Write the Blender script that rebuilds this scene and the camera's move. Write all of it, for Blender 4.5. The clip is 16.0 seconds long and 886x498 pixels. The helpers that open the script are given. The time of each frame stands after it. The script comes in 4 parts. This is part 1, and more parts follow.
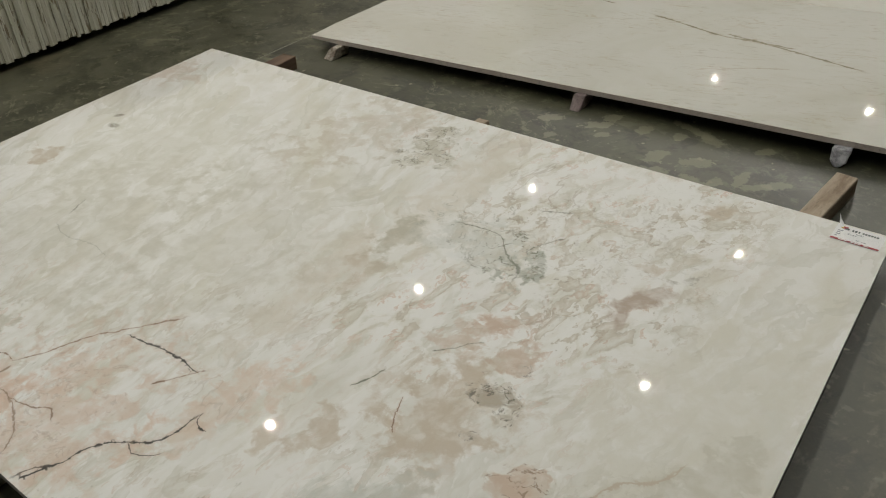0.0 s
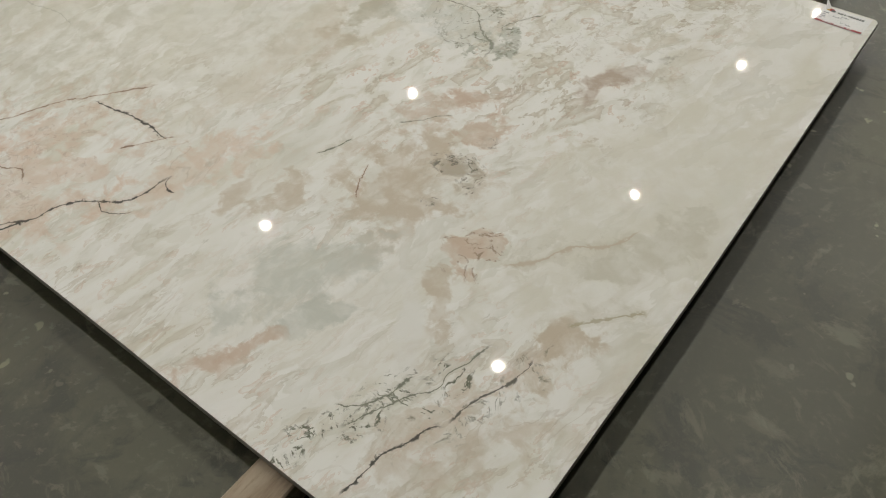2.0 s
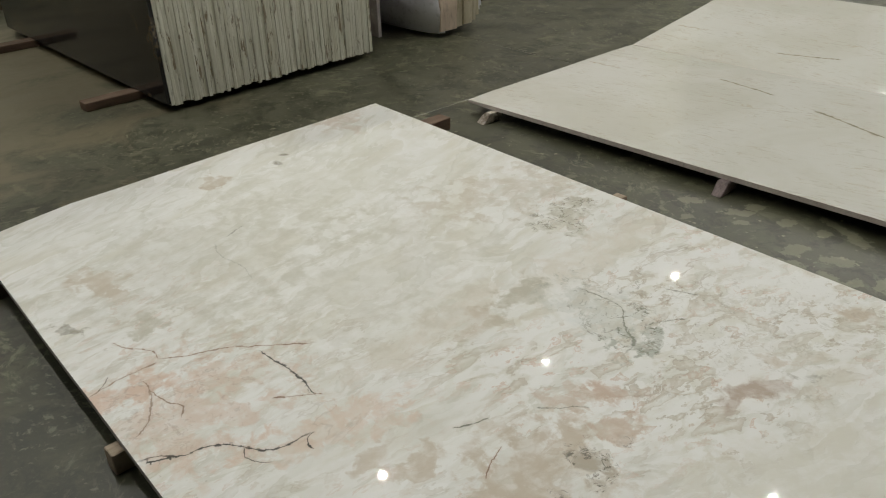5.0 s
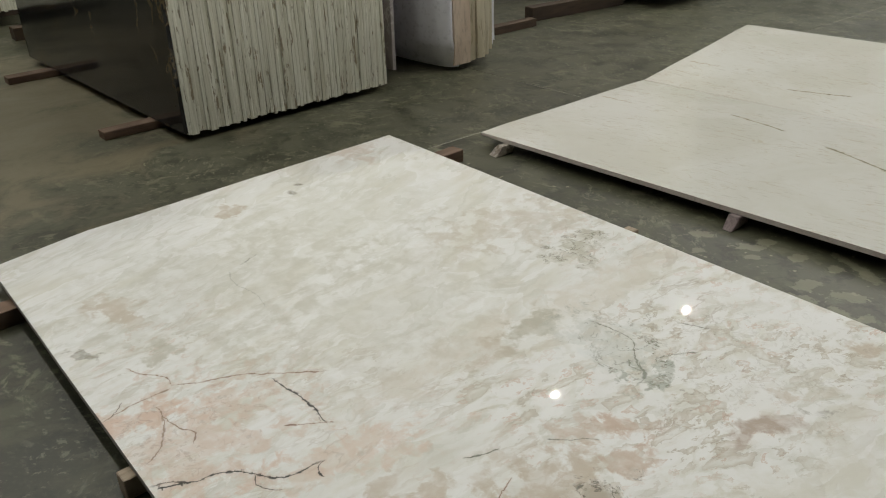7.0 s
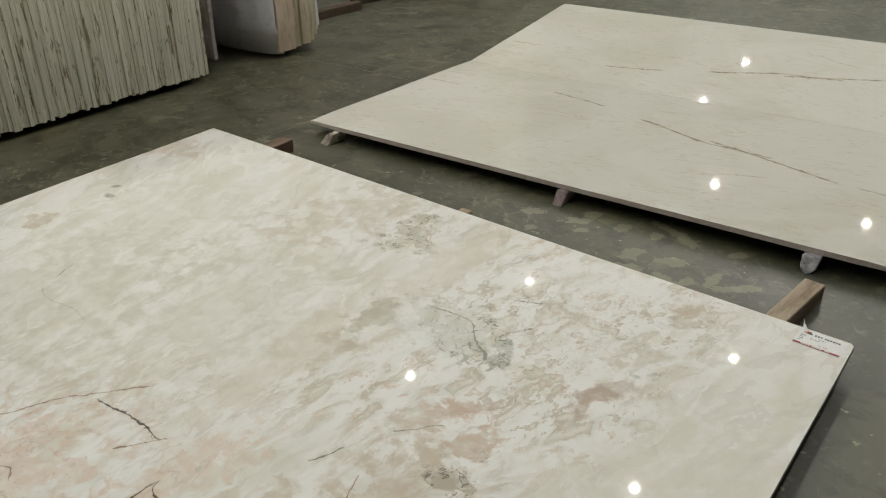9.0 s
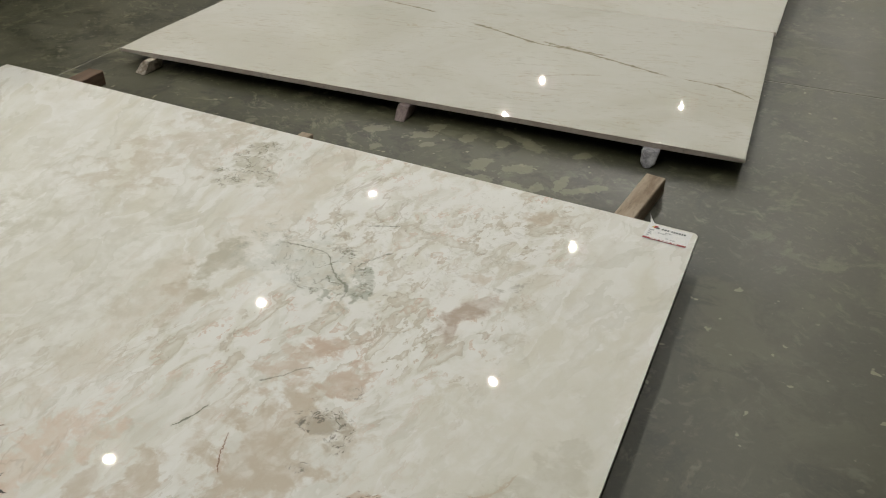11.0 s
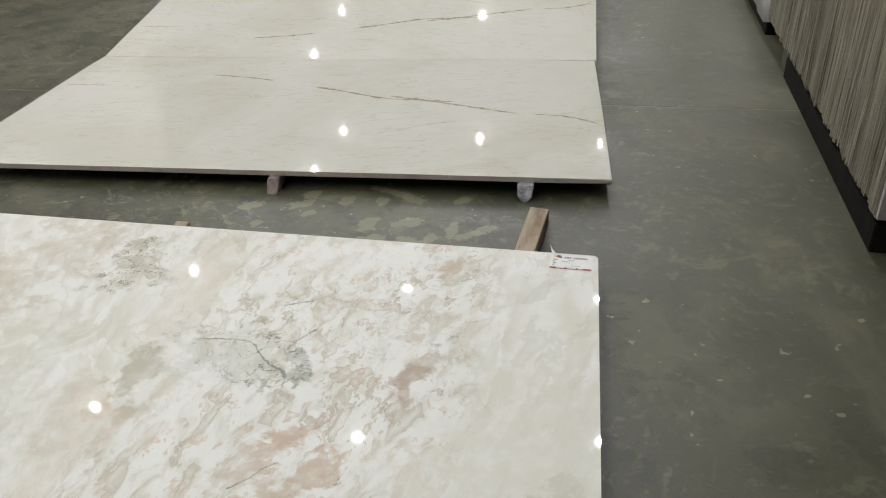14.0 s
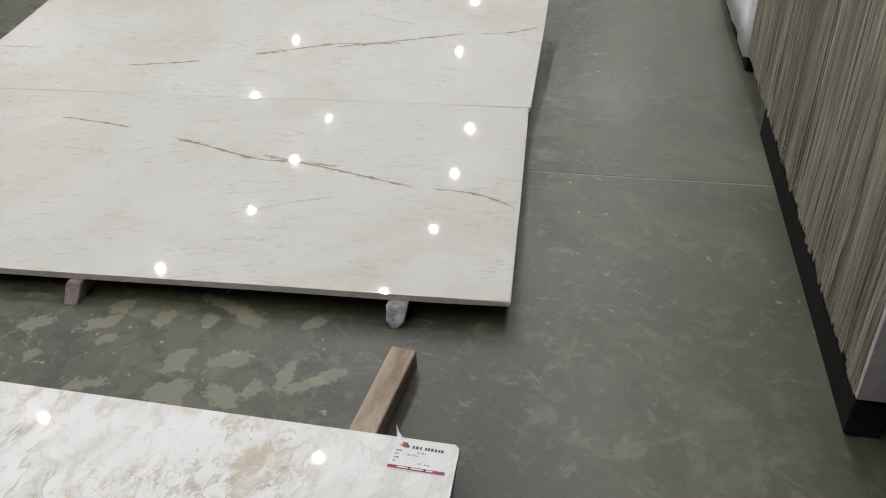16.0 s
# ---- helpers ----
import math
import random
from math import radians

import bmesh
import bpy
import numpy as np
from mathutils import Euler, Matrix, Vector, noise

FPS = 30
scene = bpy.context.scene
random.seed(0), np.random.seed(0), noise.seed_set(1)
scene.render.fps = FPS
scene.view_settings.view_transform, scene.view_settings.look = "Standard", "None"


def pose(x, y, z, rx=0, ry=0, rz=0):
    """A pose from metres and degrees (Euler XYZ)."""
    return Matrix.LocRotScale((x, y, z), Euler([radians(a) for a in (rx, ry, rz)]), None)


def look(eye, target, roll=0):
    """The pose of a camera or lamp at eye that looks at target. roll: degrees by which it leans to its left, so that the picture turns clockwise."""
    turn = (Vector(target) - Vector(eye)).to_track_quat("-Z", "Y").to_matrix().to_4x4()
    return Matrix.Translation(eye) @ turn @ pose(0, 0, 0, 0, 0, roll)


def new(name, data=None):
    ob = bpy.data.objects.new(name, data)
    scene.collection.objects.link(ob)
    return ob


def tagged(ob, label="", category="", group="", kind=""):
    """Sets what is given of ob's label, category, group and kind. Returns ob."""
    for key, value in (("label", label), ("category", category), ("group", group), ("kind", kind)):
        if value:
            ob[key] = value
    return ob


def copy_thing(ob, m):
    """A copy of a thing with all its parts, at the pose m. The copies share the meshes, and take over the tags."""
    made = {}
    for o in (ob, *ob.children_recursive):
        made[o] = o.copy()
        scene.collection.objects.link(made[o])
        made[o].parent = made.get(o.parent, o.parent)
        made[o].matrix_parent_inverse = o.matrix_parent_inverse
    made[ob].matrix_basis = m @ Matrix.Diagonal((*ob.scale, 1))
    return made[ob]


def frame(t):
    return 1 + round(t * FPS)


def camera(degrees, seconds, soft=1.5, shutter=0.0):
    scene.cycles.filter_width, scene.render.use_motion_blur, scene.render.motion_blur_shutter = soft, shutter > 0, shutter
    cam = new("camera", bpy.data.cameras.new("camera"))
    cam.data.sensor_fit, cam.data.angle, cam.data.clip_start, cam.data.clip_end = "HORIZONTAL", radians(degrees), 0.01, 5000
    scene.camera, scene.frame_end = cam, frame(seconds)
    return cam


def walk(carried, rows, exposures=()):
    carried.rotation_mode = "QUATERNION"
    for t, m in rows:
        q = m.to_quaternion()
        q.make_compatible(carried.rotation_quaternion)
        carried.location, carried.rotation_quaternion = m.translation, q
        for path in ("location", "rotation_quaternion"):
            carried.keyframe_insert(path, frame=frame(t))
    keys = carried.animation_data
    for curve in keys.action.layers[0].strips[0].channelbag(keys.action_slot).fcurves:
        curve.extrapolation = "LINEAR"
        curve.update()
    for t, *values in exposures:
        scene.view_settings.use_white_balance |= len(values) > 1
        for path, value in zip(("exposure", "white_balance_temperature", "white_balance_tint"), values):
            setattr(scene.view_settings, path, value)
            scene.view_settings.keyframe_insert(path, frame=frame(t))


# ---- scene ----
cam = camera(56.4, 16.0, soft=1.1)
EXPOSURES = [(0.0, -0.11, 6500.0, 10.0), (2.0, 0.0, 6600.0, 10.0), (3.5, -0.03, 6500.0, 9.0), (7.0, 0.09, 6300.0, 10.0), (8.0, 0.08, 6450.0, 9.0), (11.0, 0.04, 6500.0, 10.0),
             (12.5, 0.17, 6350.0, 11.0), (14.0, 0.32, 6150.0, 12.0), (16.0, 0.35, 5950.0, 15.0)]
PATH = [
    (0, (0.213, -2.193, 1.398), (-0.83, -0.917, 0.265), -3.7),
    (0.5, (0.281, -2.187, 1.413), (-0.792, -0.992, 0.221), -1.9),
    (1, (0.31, -2.207, 1.379), (-0.682, -1.015, 0.116), -0.7),
    (1.5, (0.315, -2.199, 1.361), (-0.594, -1.062, -0.01), -1.6),
    (2, (0.313, -2.204, 1.328), (-0.559, -1.17, -0.145), -3.0),
    (2.5, (0.314, -2.211, 1.338), (-0.608, -1.183, -0.108), -3.3),
    (3, (0.309, -2.224, 1.375), (-0.758, -1.137, 0.079), -2.8),
    (3.5, (0.319, -2.231, 1.398), (-0.908, -1.101, 0.294), -2.5),
    (4, (0.328, -2.239, 1.394), (-0.979, -1.095, 0.403), -2.3),
    (4.2, (0.326, -2.228, 1.415), (-0.997, -1.098, 0.429), -2.5),
    (6.3, (0.284, -2.24, 1.402), (-1.087, -1.143, 0.444), -1.4),
    (6.5, (0.299, -2.239, 1.406), (-1.088, -1.158, 0.453), -1.7),
    (7, (0.319, -2.249, 1.42), (-1.066, -1.128, 0.511), -1.8),
    (7.5, (0.28, -2.228, 1.43), (-1.033, -1.024, 0.52), -1.3),
    (8, (0.288, -2.214, 1.414), (-0.931, -0.929, 0.486), -0.2),
    (8.2, (0.308, -2.197, 1.417), (-0.869, -0.875, 0.485), -0.3),
    (10.3, (0.316, -2.178, 1.405), (-0.721, -0.79, 0.405), -1.1),
    (10.5, (0.287, -2.159, 1.401), (-0.677, -0.753, 0.355), -1.0),
    (11, (0.232, -2.121, 1.405), (-0.5, -0.646, 0.27), 0.2),
    (11.5, (0.067, -2.139, 1.396), (-0.537, -0.659, 0.194), -2.2),
    (12, (-0.026, -2.195, 1.402), (-0.528, -0.66, 0.222), -2.7),
    (12.5, (-0.081, -2.242, 1.434), (-0.468, -0.604, 0.352), -2.3),
    (13, (-0.09, -2.23, 1.43), (-0.406, -0.559, 0.377), -2.8),
    (13.5, (-0.073, -2.227, 1.426), (-0.395, -0.551, 0.383), -1.5),
    (14, (-0.043, -2.205, 1.44), (-0.374, -0.531, 0.397), -1.7),
    (14.5, (0.076, -2.018, 1.433), (-0.213, -0.389, 0.31), -3.2),
    (15, (0.195, -1.788, 1.425), (-0.126, -0.178, 0.283), -2.1),
    (15.5, (0.245, -1.535, 1.428), (-0.085, 0.108, 0.336), -0.0),
    (16, (0.236, -1.257, 1.433), (-0.104, 0.382, 0.338), -0.8),
]
walk(cam, [(t, look(eye, target, roll)) for t, eye, target, roll in PATH], EXPOSURES)

# ---- world ----
world = bpy.data.worlds.new("warehouse_air")
scene.world = world
world.use_nodes = True
world.node_tree.nodes["Background"].inputs[0].default_value = (0.55, 0.56, 0.55, 1)
world.node_tree.nodes["Background"].inputs[1].default_value = 0.05
LAMP_POWER = 3900.0


# ---- node helper ----
class Nodes:
    """A node material under construction."""

    def __init__(self, name):
        self.mat = bpy.data.materials.new(name)
        self.mat.use_nodes = True
        self.tree = self.mat.node_tree
        self.bsdf = self.tree.nodes["Principled BSDF"]
        self.where = self.tree.nodes.new("ShaderNodeTexCoord").outputs["Object"]

    def put(self, socket, value):
        if isinstance(value, bpy.types.NodeSocket):
            self.tree.links.new(value, socket)
        elif isinstance(value, (tuple, list)) and len(value) == 3 and socket.type == "RGBA":
            socket.default_value = (*value, 1)
        else:
            socket.default_value = value

    def math(self, op, a, b=0.0, c=0.0, clamp=False):
        n = self.tree.nodes.new("ShaderNodeMath")
        n.operation, n.use_clamp = op, clamp
        for s, v in zip(n.inputs, (a, b, c)):
            self.put(s, v)
        return n.outputs[0]

    def vec(self, op, a, b=(0, 0, 0)):
        n = self.tree.nodes.new("ShaderNodeVectorMath")
        n.operation = op
        self.put(n.inputs[0], a)
        if op == "SCALE":
            self.put(n.inputs[3], b)
        else:
            self.put(n.inputs[1], b)
        return n.outputs[1] if op in ("LENGTH", "DOT_PRODUCT", "DISTANCE") else n.outputs[0]

    def move(self, v, loc=(0, 0, 0), rot=0.0, scale=(1, 1, 1)):
        n = self.tree.nodes.new("ShaderNodeMapping")
        n.vector_type = "TEXTURE"
        self.put(n.inputs[0], v)
        n.inputs[1].default_value = loc
        n.inputs[2].default_value = (0, 0, radians(rot))
        n.inputs[3].default_value = scale
        return n.outputs[0]

    def noise(self, v, scale, detail=4.0, rough=0.55, warp=0.0, color=False):
        n = self.tree.nodes.new("ShaderNodeTexNoise")
        self.put(n.inputs["Vector"], v)
        n.inputs["Scale"].default_value = scale
        n.inputs["Detail"].default_value = detail
        n.inputs["Roughness"].default_value = rough
        n.inputs["Distortion"].default_value = warp
        return n.outputs[1] if color else n.outputs[0]

    def rng(self, v, a, b, c=0.0, d=1.0):
        n = self.tree.nodes.new("ShaderNodeMapRange")
        n.interpolation_type = "SMOOTHSTEP"
        for s, w in zip(n.inputs, (v, a, b, c, d)):
            self.put(s, w)
        return n.outputs[0]

    def mix(self, f, a, b, kind="MIX"):
        n = self.tree.nodes.new("ShaderNodeMix")
        n.data_type, n.blend_type = "RGBA", kind
        self.put(n.inputs[0], f)
        self.put(n.inputs[6], a)
        self.put(n.inputs[7], b)
        return n.outputs[2]

    def curve(self, x, points):
        n = self.tree.nodes.new("ShaderNodeFloatCurve")
        self.put(n.inputs[1], x)
        c = n.mapping.curves[0]
        c.points[0].location, c.points[1].location = points[0], points[-1]
        for p in points[1:-1]:
            c.points.new(*p)
        n.mapping.update()
        return n.outputs[0]

    def split(self, v):
        n = self.tree.nodes.new("ShaderNodeSeparateXYZ")
        self.put(n.inputs[0], v)
        return n.outputs

    def combine(self, x, y, z=0.0):
        n = self.tree.nodes.new("ShaderNodeCombineXYZ")
        for s, v in zip(n.inputs, (x, y, z)):
            self.put(s, v)
        return n.outputs[0]

    def random(self):
        return self.tree.nodes.new("ShaderNodeObjectInfo").outputs["Random"]

    def shift(self, v, amount=37.0):
        """The place moved by the object's own random number, so that no two look alike."""
        r = self.math("MULTIPLY", self.random(), amount)
        n = self.tree.nodes.new("ShaderNodeCombineXYZ")
        for s in n.inputs:
            self.put(s, r)
        return self.vec("ADD", v, n.outputs[0])

    def bump(self, h, strength, dist):
        n = self.tree.nodes.new("ShaderNodeBump")
        n.inputs["Strength"].default_value = strength
        n.inputs["Distance"].default_value = dist
        self.put(n.inputs["Height"], h)
        self.put(self.bsdf.inputs["Normal"], n.outputs[0])

    def warp(self, v, scale, amount, detail=3.0):
        """The place pushed about by noise."""
        d = self.vec("SUBTRACT", self.noise(v, scale, detail, 0.6, 0.0, True), (0.5, 0.5, 0.5))
        return self.vec("ADD", v, self.vec("SCALE", d, amount))

    def vein(self, p, start, turn, length, points, width, strength=1.0, ragged=None):
        """A mask along a line of bends; points are along and beside the chord, in chord lengths."""
        u, v, _ = self.split(self.move(p, (*start, 0), turn, (length, length, 1)))
        line = self.curve(u, [(min(max(a, 0), 1), b + 0.5) for a, b in points])
        d = self.math("ABSOLUTE", self.math("SUBTRACT", self.math("ADD", v, 0.5), line))
        w = width / length
        if ragged is not None:
            d = self.math("MULTIPLY", d, ragged)
        m = self.rng(d, w, w * 0.25)
        ends = self.math("MULTIPLY", self.rng(u, -0.02, 0.06), self.rng(u, 1.02, 0.92))
        return self.math("MULTIPLY", m, self.math("MULTIPLY", ends, strength))

    def patch(self, p, centre, turn, size, ragged, strength=1.0, soft=0.35, bite=1.3):
        """An uneven blot; ragged is a noise value that bites into its outline."""
        q = self.move(p, (*centre, 0), turn, (*size, 1))
        u, v, _ = self.split(q)
        d = self.math("SQRT", self.math("ADD", self.math("MULTIPLY", u, u), self.math("MULTIPLY", v, v)))
        d = self.math("ADD", d, self.math("MULTIPLY", self.math("SUBTRACT", ragged, 0.5), bite))
        return self.rng(d, 1.0 + soft, 1.0 - soft, 0.0, strength)

    def done(self, color, rough, metal=0.0, spec=0.5):
        self.put(self.bsdf.inputs["Base Color"], color)
        self.put(self.bsdf.inputs["Roughness"], rough)
        self.put(self.bsdf.inputs["Metallic"], metal)
        self.bsdf.inputs["Specular IOR Level"].default_value = spec
        return self.mat


# ---- materials ----
def concrete():
    g = Nodes("trowelled_concrete")
    p = g.where
    w = g.warp(p, 7.0, 0.05)
    big = g.noise(p, 0.55, 5, 0.6, 0.8)
    mid = g.noise(g.move(g.warp(p, 1.5, 0.3), rot=20, scale=(1.0, 1.5, 1)), 2.6, 7, 0.66, 0.6)
    cloud = g.noise(g.warp(p, 3.0, 0.2), 5.5, 6, 0.7, 0.4)
    fine = g.noise(p, 60, 4, 0.65)
    c = g.mix(g.rng(big, 0.38, 0.62), (0.0275, 0.0278, 0.0160), (0.0520, 0.0515, 0.0325))
    c = g.mix(g.rng(mid, 0.48, 0.60, 0, 0.75), c, (0.0850, 0.0835, 0.0540))
    c = g.mix(g.rng(cloud, 0.50, 0.60, 0, 0.7), c, (0.0200, 0.0205, 0.0130))
    c = g.mix(g.rng(fine, 0.50, 0.74, 0, 0.35), c, (0.0860, 0.0835, 0.0570))
    # dust of the aisle that runs past the bundles
    c = g.mix(g.math("MULTIPLY", g.rng(g.split(p)[0], -1.6, -3.2), g.rng(cloud, 0.60, 0.42, 0.1, 0.55)), c, (0.115, 0.112, 0.085))
    # open aisle east of the slabs: lamp sheen painted as a paler colour
    aisle = g.math("MULTIPLY", g.rng(g.split(p)[0], 0.02, 0.35), g.rng(g.split(p)[1], -1.3, -0.3))
    c = g.mix(g.math("MULTIPLY", aisle, g.rng(mid, 0.25, 0.65, 0.25, 0.55)), c, (0.118, 0.113, 0.088))
    # scuffs left by dragged stone, most in the aisle beside the bundles
    worn = g.rng(g.split(p)[0], -0.2, -2.4, 0.7, 1.7)
    for turn, seed, scale in ((15, 1.0, (0.30, 0.17, 1)), (75, 5.0, (0.22, 0.12, 1)), (-40, 9.0, (0.16, 0.07, 1))):
        n = g.noise(g.move(w, (seed, seed, 0), turn, scale), 1.7, 7, 0.7, 0.2)
        here = g.rng(g.noise(g.move(p, (seed, 0, 0)), 1.7, 3, 0.6), 0.46, 0.60)
        c = g.mix(g.math("MULTIPLY", g.math("MULTIPLY", g.rng(n, 0.54, 0.64, 0, 0.7), here), worn), c, (0.150, 0.147, 0.105))
    # crisp scrapes and flaked spots
    for turn, seed, scale, gain in ((-20, 6.0, (0.10, 0.025, 1), 0.3), (8, 3.0, (0.055, 0.034, 1), 0.5), (60, 8.0, (0.035, 0.022, 1), 0.5), (30, 4.0, (0.12, 0.07, 1), 0.45)):
        n = g.noise(g.move(w, (seed, seed, 0), turn, scale), 1.0, 4, 0.62)
        here = g.rng(g.noise(g.move(p, (seed, 4, 0)), 1.9, 3, 0.6), 0.49, 0.60)
        c = g.mix(g.math("MULTIPLY", g.math("MULTIPLY", g.rng(n, 0.58, 0.66, 0, gain), here), worn), c, (0.160, 0.155, 0.115))
    chips = g.noise(g.move(w, (3, 7, 0)), 22, 2, 0.5)
    c = g.mix(g.math("MULTIPLY", g.rng(chips, 0.68, 0.72), g.rng(g.noise(p, 1.1, 2), 0.45, 0.6)), c, (0.22, 0.21, 0.155))
    # pale skimmed spots where the top coat has come away
    rag = g.rng(g.noise(w, 15.0, 6, 0.72), 0.34, 0.66)
    c = g.mix(g.patch(g.warp(p, 1.2, 0.5), (-5.3, -1.9), 20, (1.9, 1.25), g.rng(mid, 0.3, 0.7), 0.85, 0.3, 0.8), c, (0.17, 0.145, 0.10))

    def skim(centre, turn, size, strength=0.66):
        nonlocal c
        c = g.mix(g.patch(w, centre, turn, size, rag, strength, 0.12, 1.0), c, (0.20, 0.192, 0.142))

    for x, y, turn, a, b in ((-1.264, 0.308, 25, 0.053, 0.026), (-1.079, 0.350, 40, 0.053, 0.032), (-1.058, 0.42, 51, 0.043, 0.026), (-0.908, 0.408, 82, 0.041, 0.029)):
        skim((x, y), turn, (a, b), 0.7)
    for x, y, turn, a, b in ((-0.783, 0.418, 40, 0.027, 0.022), (-0.758, 0.489, -21, 0.076, 0.026), (-0.669, 0.452, -27, 0.051, 0.031), (-0.488, 0.446, 34, 0.032, 0.023)):
        skim((x, y), turn, (a, b))
    for x, y, turn, a, b in ((-0.800, 0.238, 66, 0.050, 0.035), (-0.672, 0.255, 30, 0.070, 0.033), (-1.026, 0.289, 61, 0.027, 0.018), (-0.985, 0.108, 11, 0.046, 0.024)):
        skim((x, y), turn, (a, b))
    for x, y, turn, a, b in ((-0.764, 0.118, 0, 0.066, 0.042), (-0.612, 0.135, 1, 0.062, 0.032), (-0.557, 0.167, 86, 0.036, 0.020), (-0.491, 0.232, 91, 0.048, 0.023)):
        skim((x, y), turn, (a, b))
    for x, y, turn, a, b in ((-0.429, 0.207, 30, 0.046, 0.022), (-0.370, 0.255, 38, 0.047, 0.024), (-1.195, 0.181, 88, 0.030, 0.020), (-1.686, 0.464, 77, 0.061, 0.030)):
        skim((x, y), turn, (a, b), 0.6)
    # the olive cast of the cement
    c = g.mix(1.0, c, (0.97, 0.975, 0.88), "MULTIPLY")
    g.bump(g.math("ADD", g.math("MULTIPLY", mid, 0.6), g.math("MULTIPLY", fine, 0.25)), 0.07, 0.01)
    return g.done(c, g.rng(mid, 0.3, 0.7, 0.36, 0.50), spec=0.5)


def rose_marble():
    g = Nodes("rose_marble")
    p = g.where
    w1 = g.warp(p, 2.6, 0.18)
    w2 = g.warp(g.warp(p, 5.0, 0.08), 17.0, 0.024, 2)
    w3 = g.warp(g.vec("ADD", p, g.vec("SCALE", g.vec("SUBTRACT", w2, p), 0.2)), 26.0, 0.020, 4)
    rag = g.rng(g.noise(w2, 12.0, 5, 0.62), 0.35, 0.65)
    rag2 = g.rng(g.noise(w2, 34.0, 5, 0.7), 0.36, 0.64)
    x, y, _ = g.split(p)
    # the grain of the stone: it runs across the slab and fans out a little
    lean = g.math("SUBTRACT", -0.237, g.math("MULTIPLY", x, 0.233))
    fan = g.combine(g.math("ADD", x, g.math("MULTIPLY", g.math("ADD", y, 0.94), lean)), y)

    def grain(push, seed, across, along, detail=4, rough=0.55, bend=0.4):
        """Noise drawn out along the grain; across and along are metres."""
        q = g.vec("ADD", fan, g.vec("SCALE", g.vec("SUBTRACT", push, p), 1.0))
        return g.noise(g.move(q, (seed, seed * 0.7, 0), 0, (across, along, 1)), 1.0, detail, rough, bend)

    # milky clouds and cream fields
    field = grain(w1, 0.3, 0.26, 0.62, 3, 0.5, 0.7)
    c = g.mix(g.rng(field, 0.40, 0.60), (0.735, 0.722, 0.655), (0.79, 0.785, 0.745))
    veil = grain(w1, 3.1, 0.14, 0.42, 4, 0.5, 0.6)
    c = g.mix(g.rng(veil, 0.50, 0.66, 0, 0.45), c, (0.665, 0.668, 0.615))
    milk = grain(w2, 5.7, 0.10, 0.30, 4, 0.5, 0.6)
    c = g.mix(g.rng(milk, 0.42, 0.60, 0, 0.75), c, (0.83, 0.83, 0.81))
    swirl = grain(w2, 14.1, 0.17, 0.36, 5, 0.5, 0.9)
    c = g.mix(g.math("MULTIPLY", g.rng(swirl, 0.50, 0.52), g.rng(swirl, 0.68, 0.50, 0, 0.8)), c, (0.86, 0.86, 0.845))
    thread = grain(w3, 8.8, 0.035, 0.26, 4, 0.55, 0.3)
    c = g.mix(g.rng(thread, 0.56, 0.66, 0, 0.30), c, (0.63, 0.605, 0.535))
    # the busy part of the slab; the rest is calmer
    core = g.math("MULTIPLY", g.math("MULTIPLY", g.rng(x, -1.30, -0.95), g.rng(x, -0.18, -0.42)), g.rng(y, -1.40, -1.0))
    skirt = g.math("MULTIPLY", g.math("MULTIPLY", g.rng(x, -1.95, -1.35, 0, 0.5), g.rng(x, -0.1, -0.4)), g.rng(g.noise(p, 1.9, 3, 0.55), 0.42, 0.58))
    front = g.math("MULTIPLY", g.rng(y, -1.25, -1.5, 0, 0.6), g.rng(x, -2.3, -1.8))
    calm = g.math("ADD", 0.10, g.math("MULTIPLY", g.math("MAXIMUM", g.math("MAXIMUM", core, skirt), front), 0.9))
    flow = grain(w3, 1.3, 0.055, 0.24, 5, 0.6, 0.3)
    c = g.mix(g.math("MULTIPLY", g.rng(flow, 0.54, 0.64, 0, 0.4), calm), c, (0.65, 0.595, 0.505))

    def shore(n, edge, fade, strength):
        """A smoky layer, crisp along its outer edge and fading inwards."""
        return g.math("MULTIPLY", g.rng(n, edge, edge + 0.014), g.rng(n, edge + fade, edge, 0, strength))

    clump = g.rng(g.noise(g.move(p, (2, 5, 0)), 3.4, 3, 0.6), 0.44, 0.58)
    half = g.math("ADD", 0.35, g.math("MULTIPLY", clump, 0.65))
    smoke = grain(w2, 3.7, 0.13, 0.30, 5, 0.55, 0.5)
    c = g.mix(shore(smoke, 0.53, 0.13, 0.40), c, (0.60, 0.595, 0.525))
    cell = grain(w3, 9.4, 0.060, 0.135, 5, 0.55, 0.5)
    c = g.mix(g.math("MULTIPLY", g.rng(cell, 0.52, 0.43, 0, 0.85), calm), c, (0.85, 0.85, 0.835))
    c = g.mix(g.math("MULTIPLY", g.math("MULTIPLY", shore(cell, 0.55, 0.12, 0.72), half), calm), c, (0.565, 0.51, 0.425))
    flake = grain(w3, 7.3, 0.034, 0.070, 5, 0.6, 0.4)
    tone = g.mix(g.rng(g.noise(p, 2.9, 3, 0.5), 0.38, 0.52), (0.51, 0.455, 0.365), (0.64, 0.475, 0.385))
    c = g.mix(g.math("MULTIPLY", g.math("MULTIPLY", shore(flake, 0.580, 0.10, 0.75), half), calm), c, tone)
    rim = g.rng(g.math("ABSOLUTE", g.math("SUBTRACT", cell, 0.555)), 0.010, 0.002)
    c = g.mix(g.math("MULTIPLY", g.math("MULTIPLY", rim, clump), g.math("MULTIPLY", calm, 0.36)), c, (0.36, 0.31, 0.24))
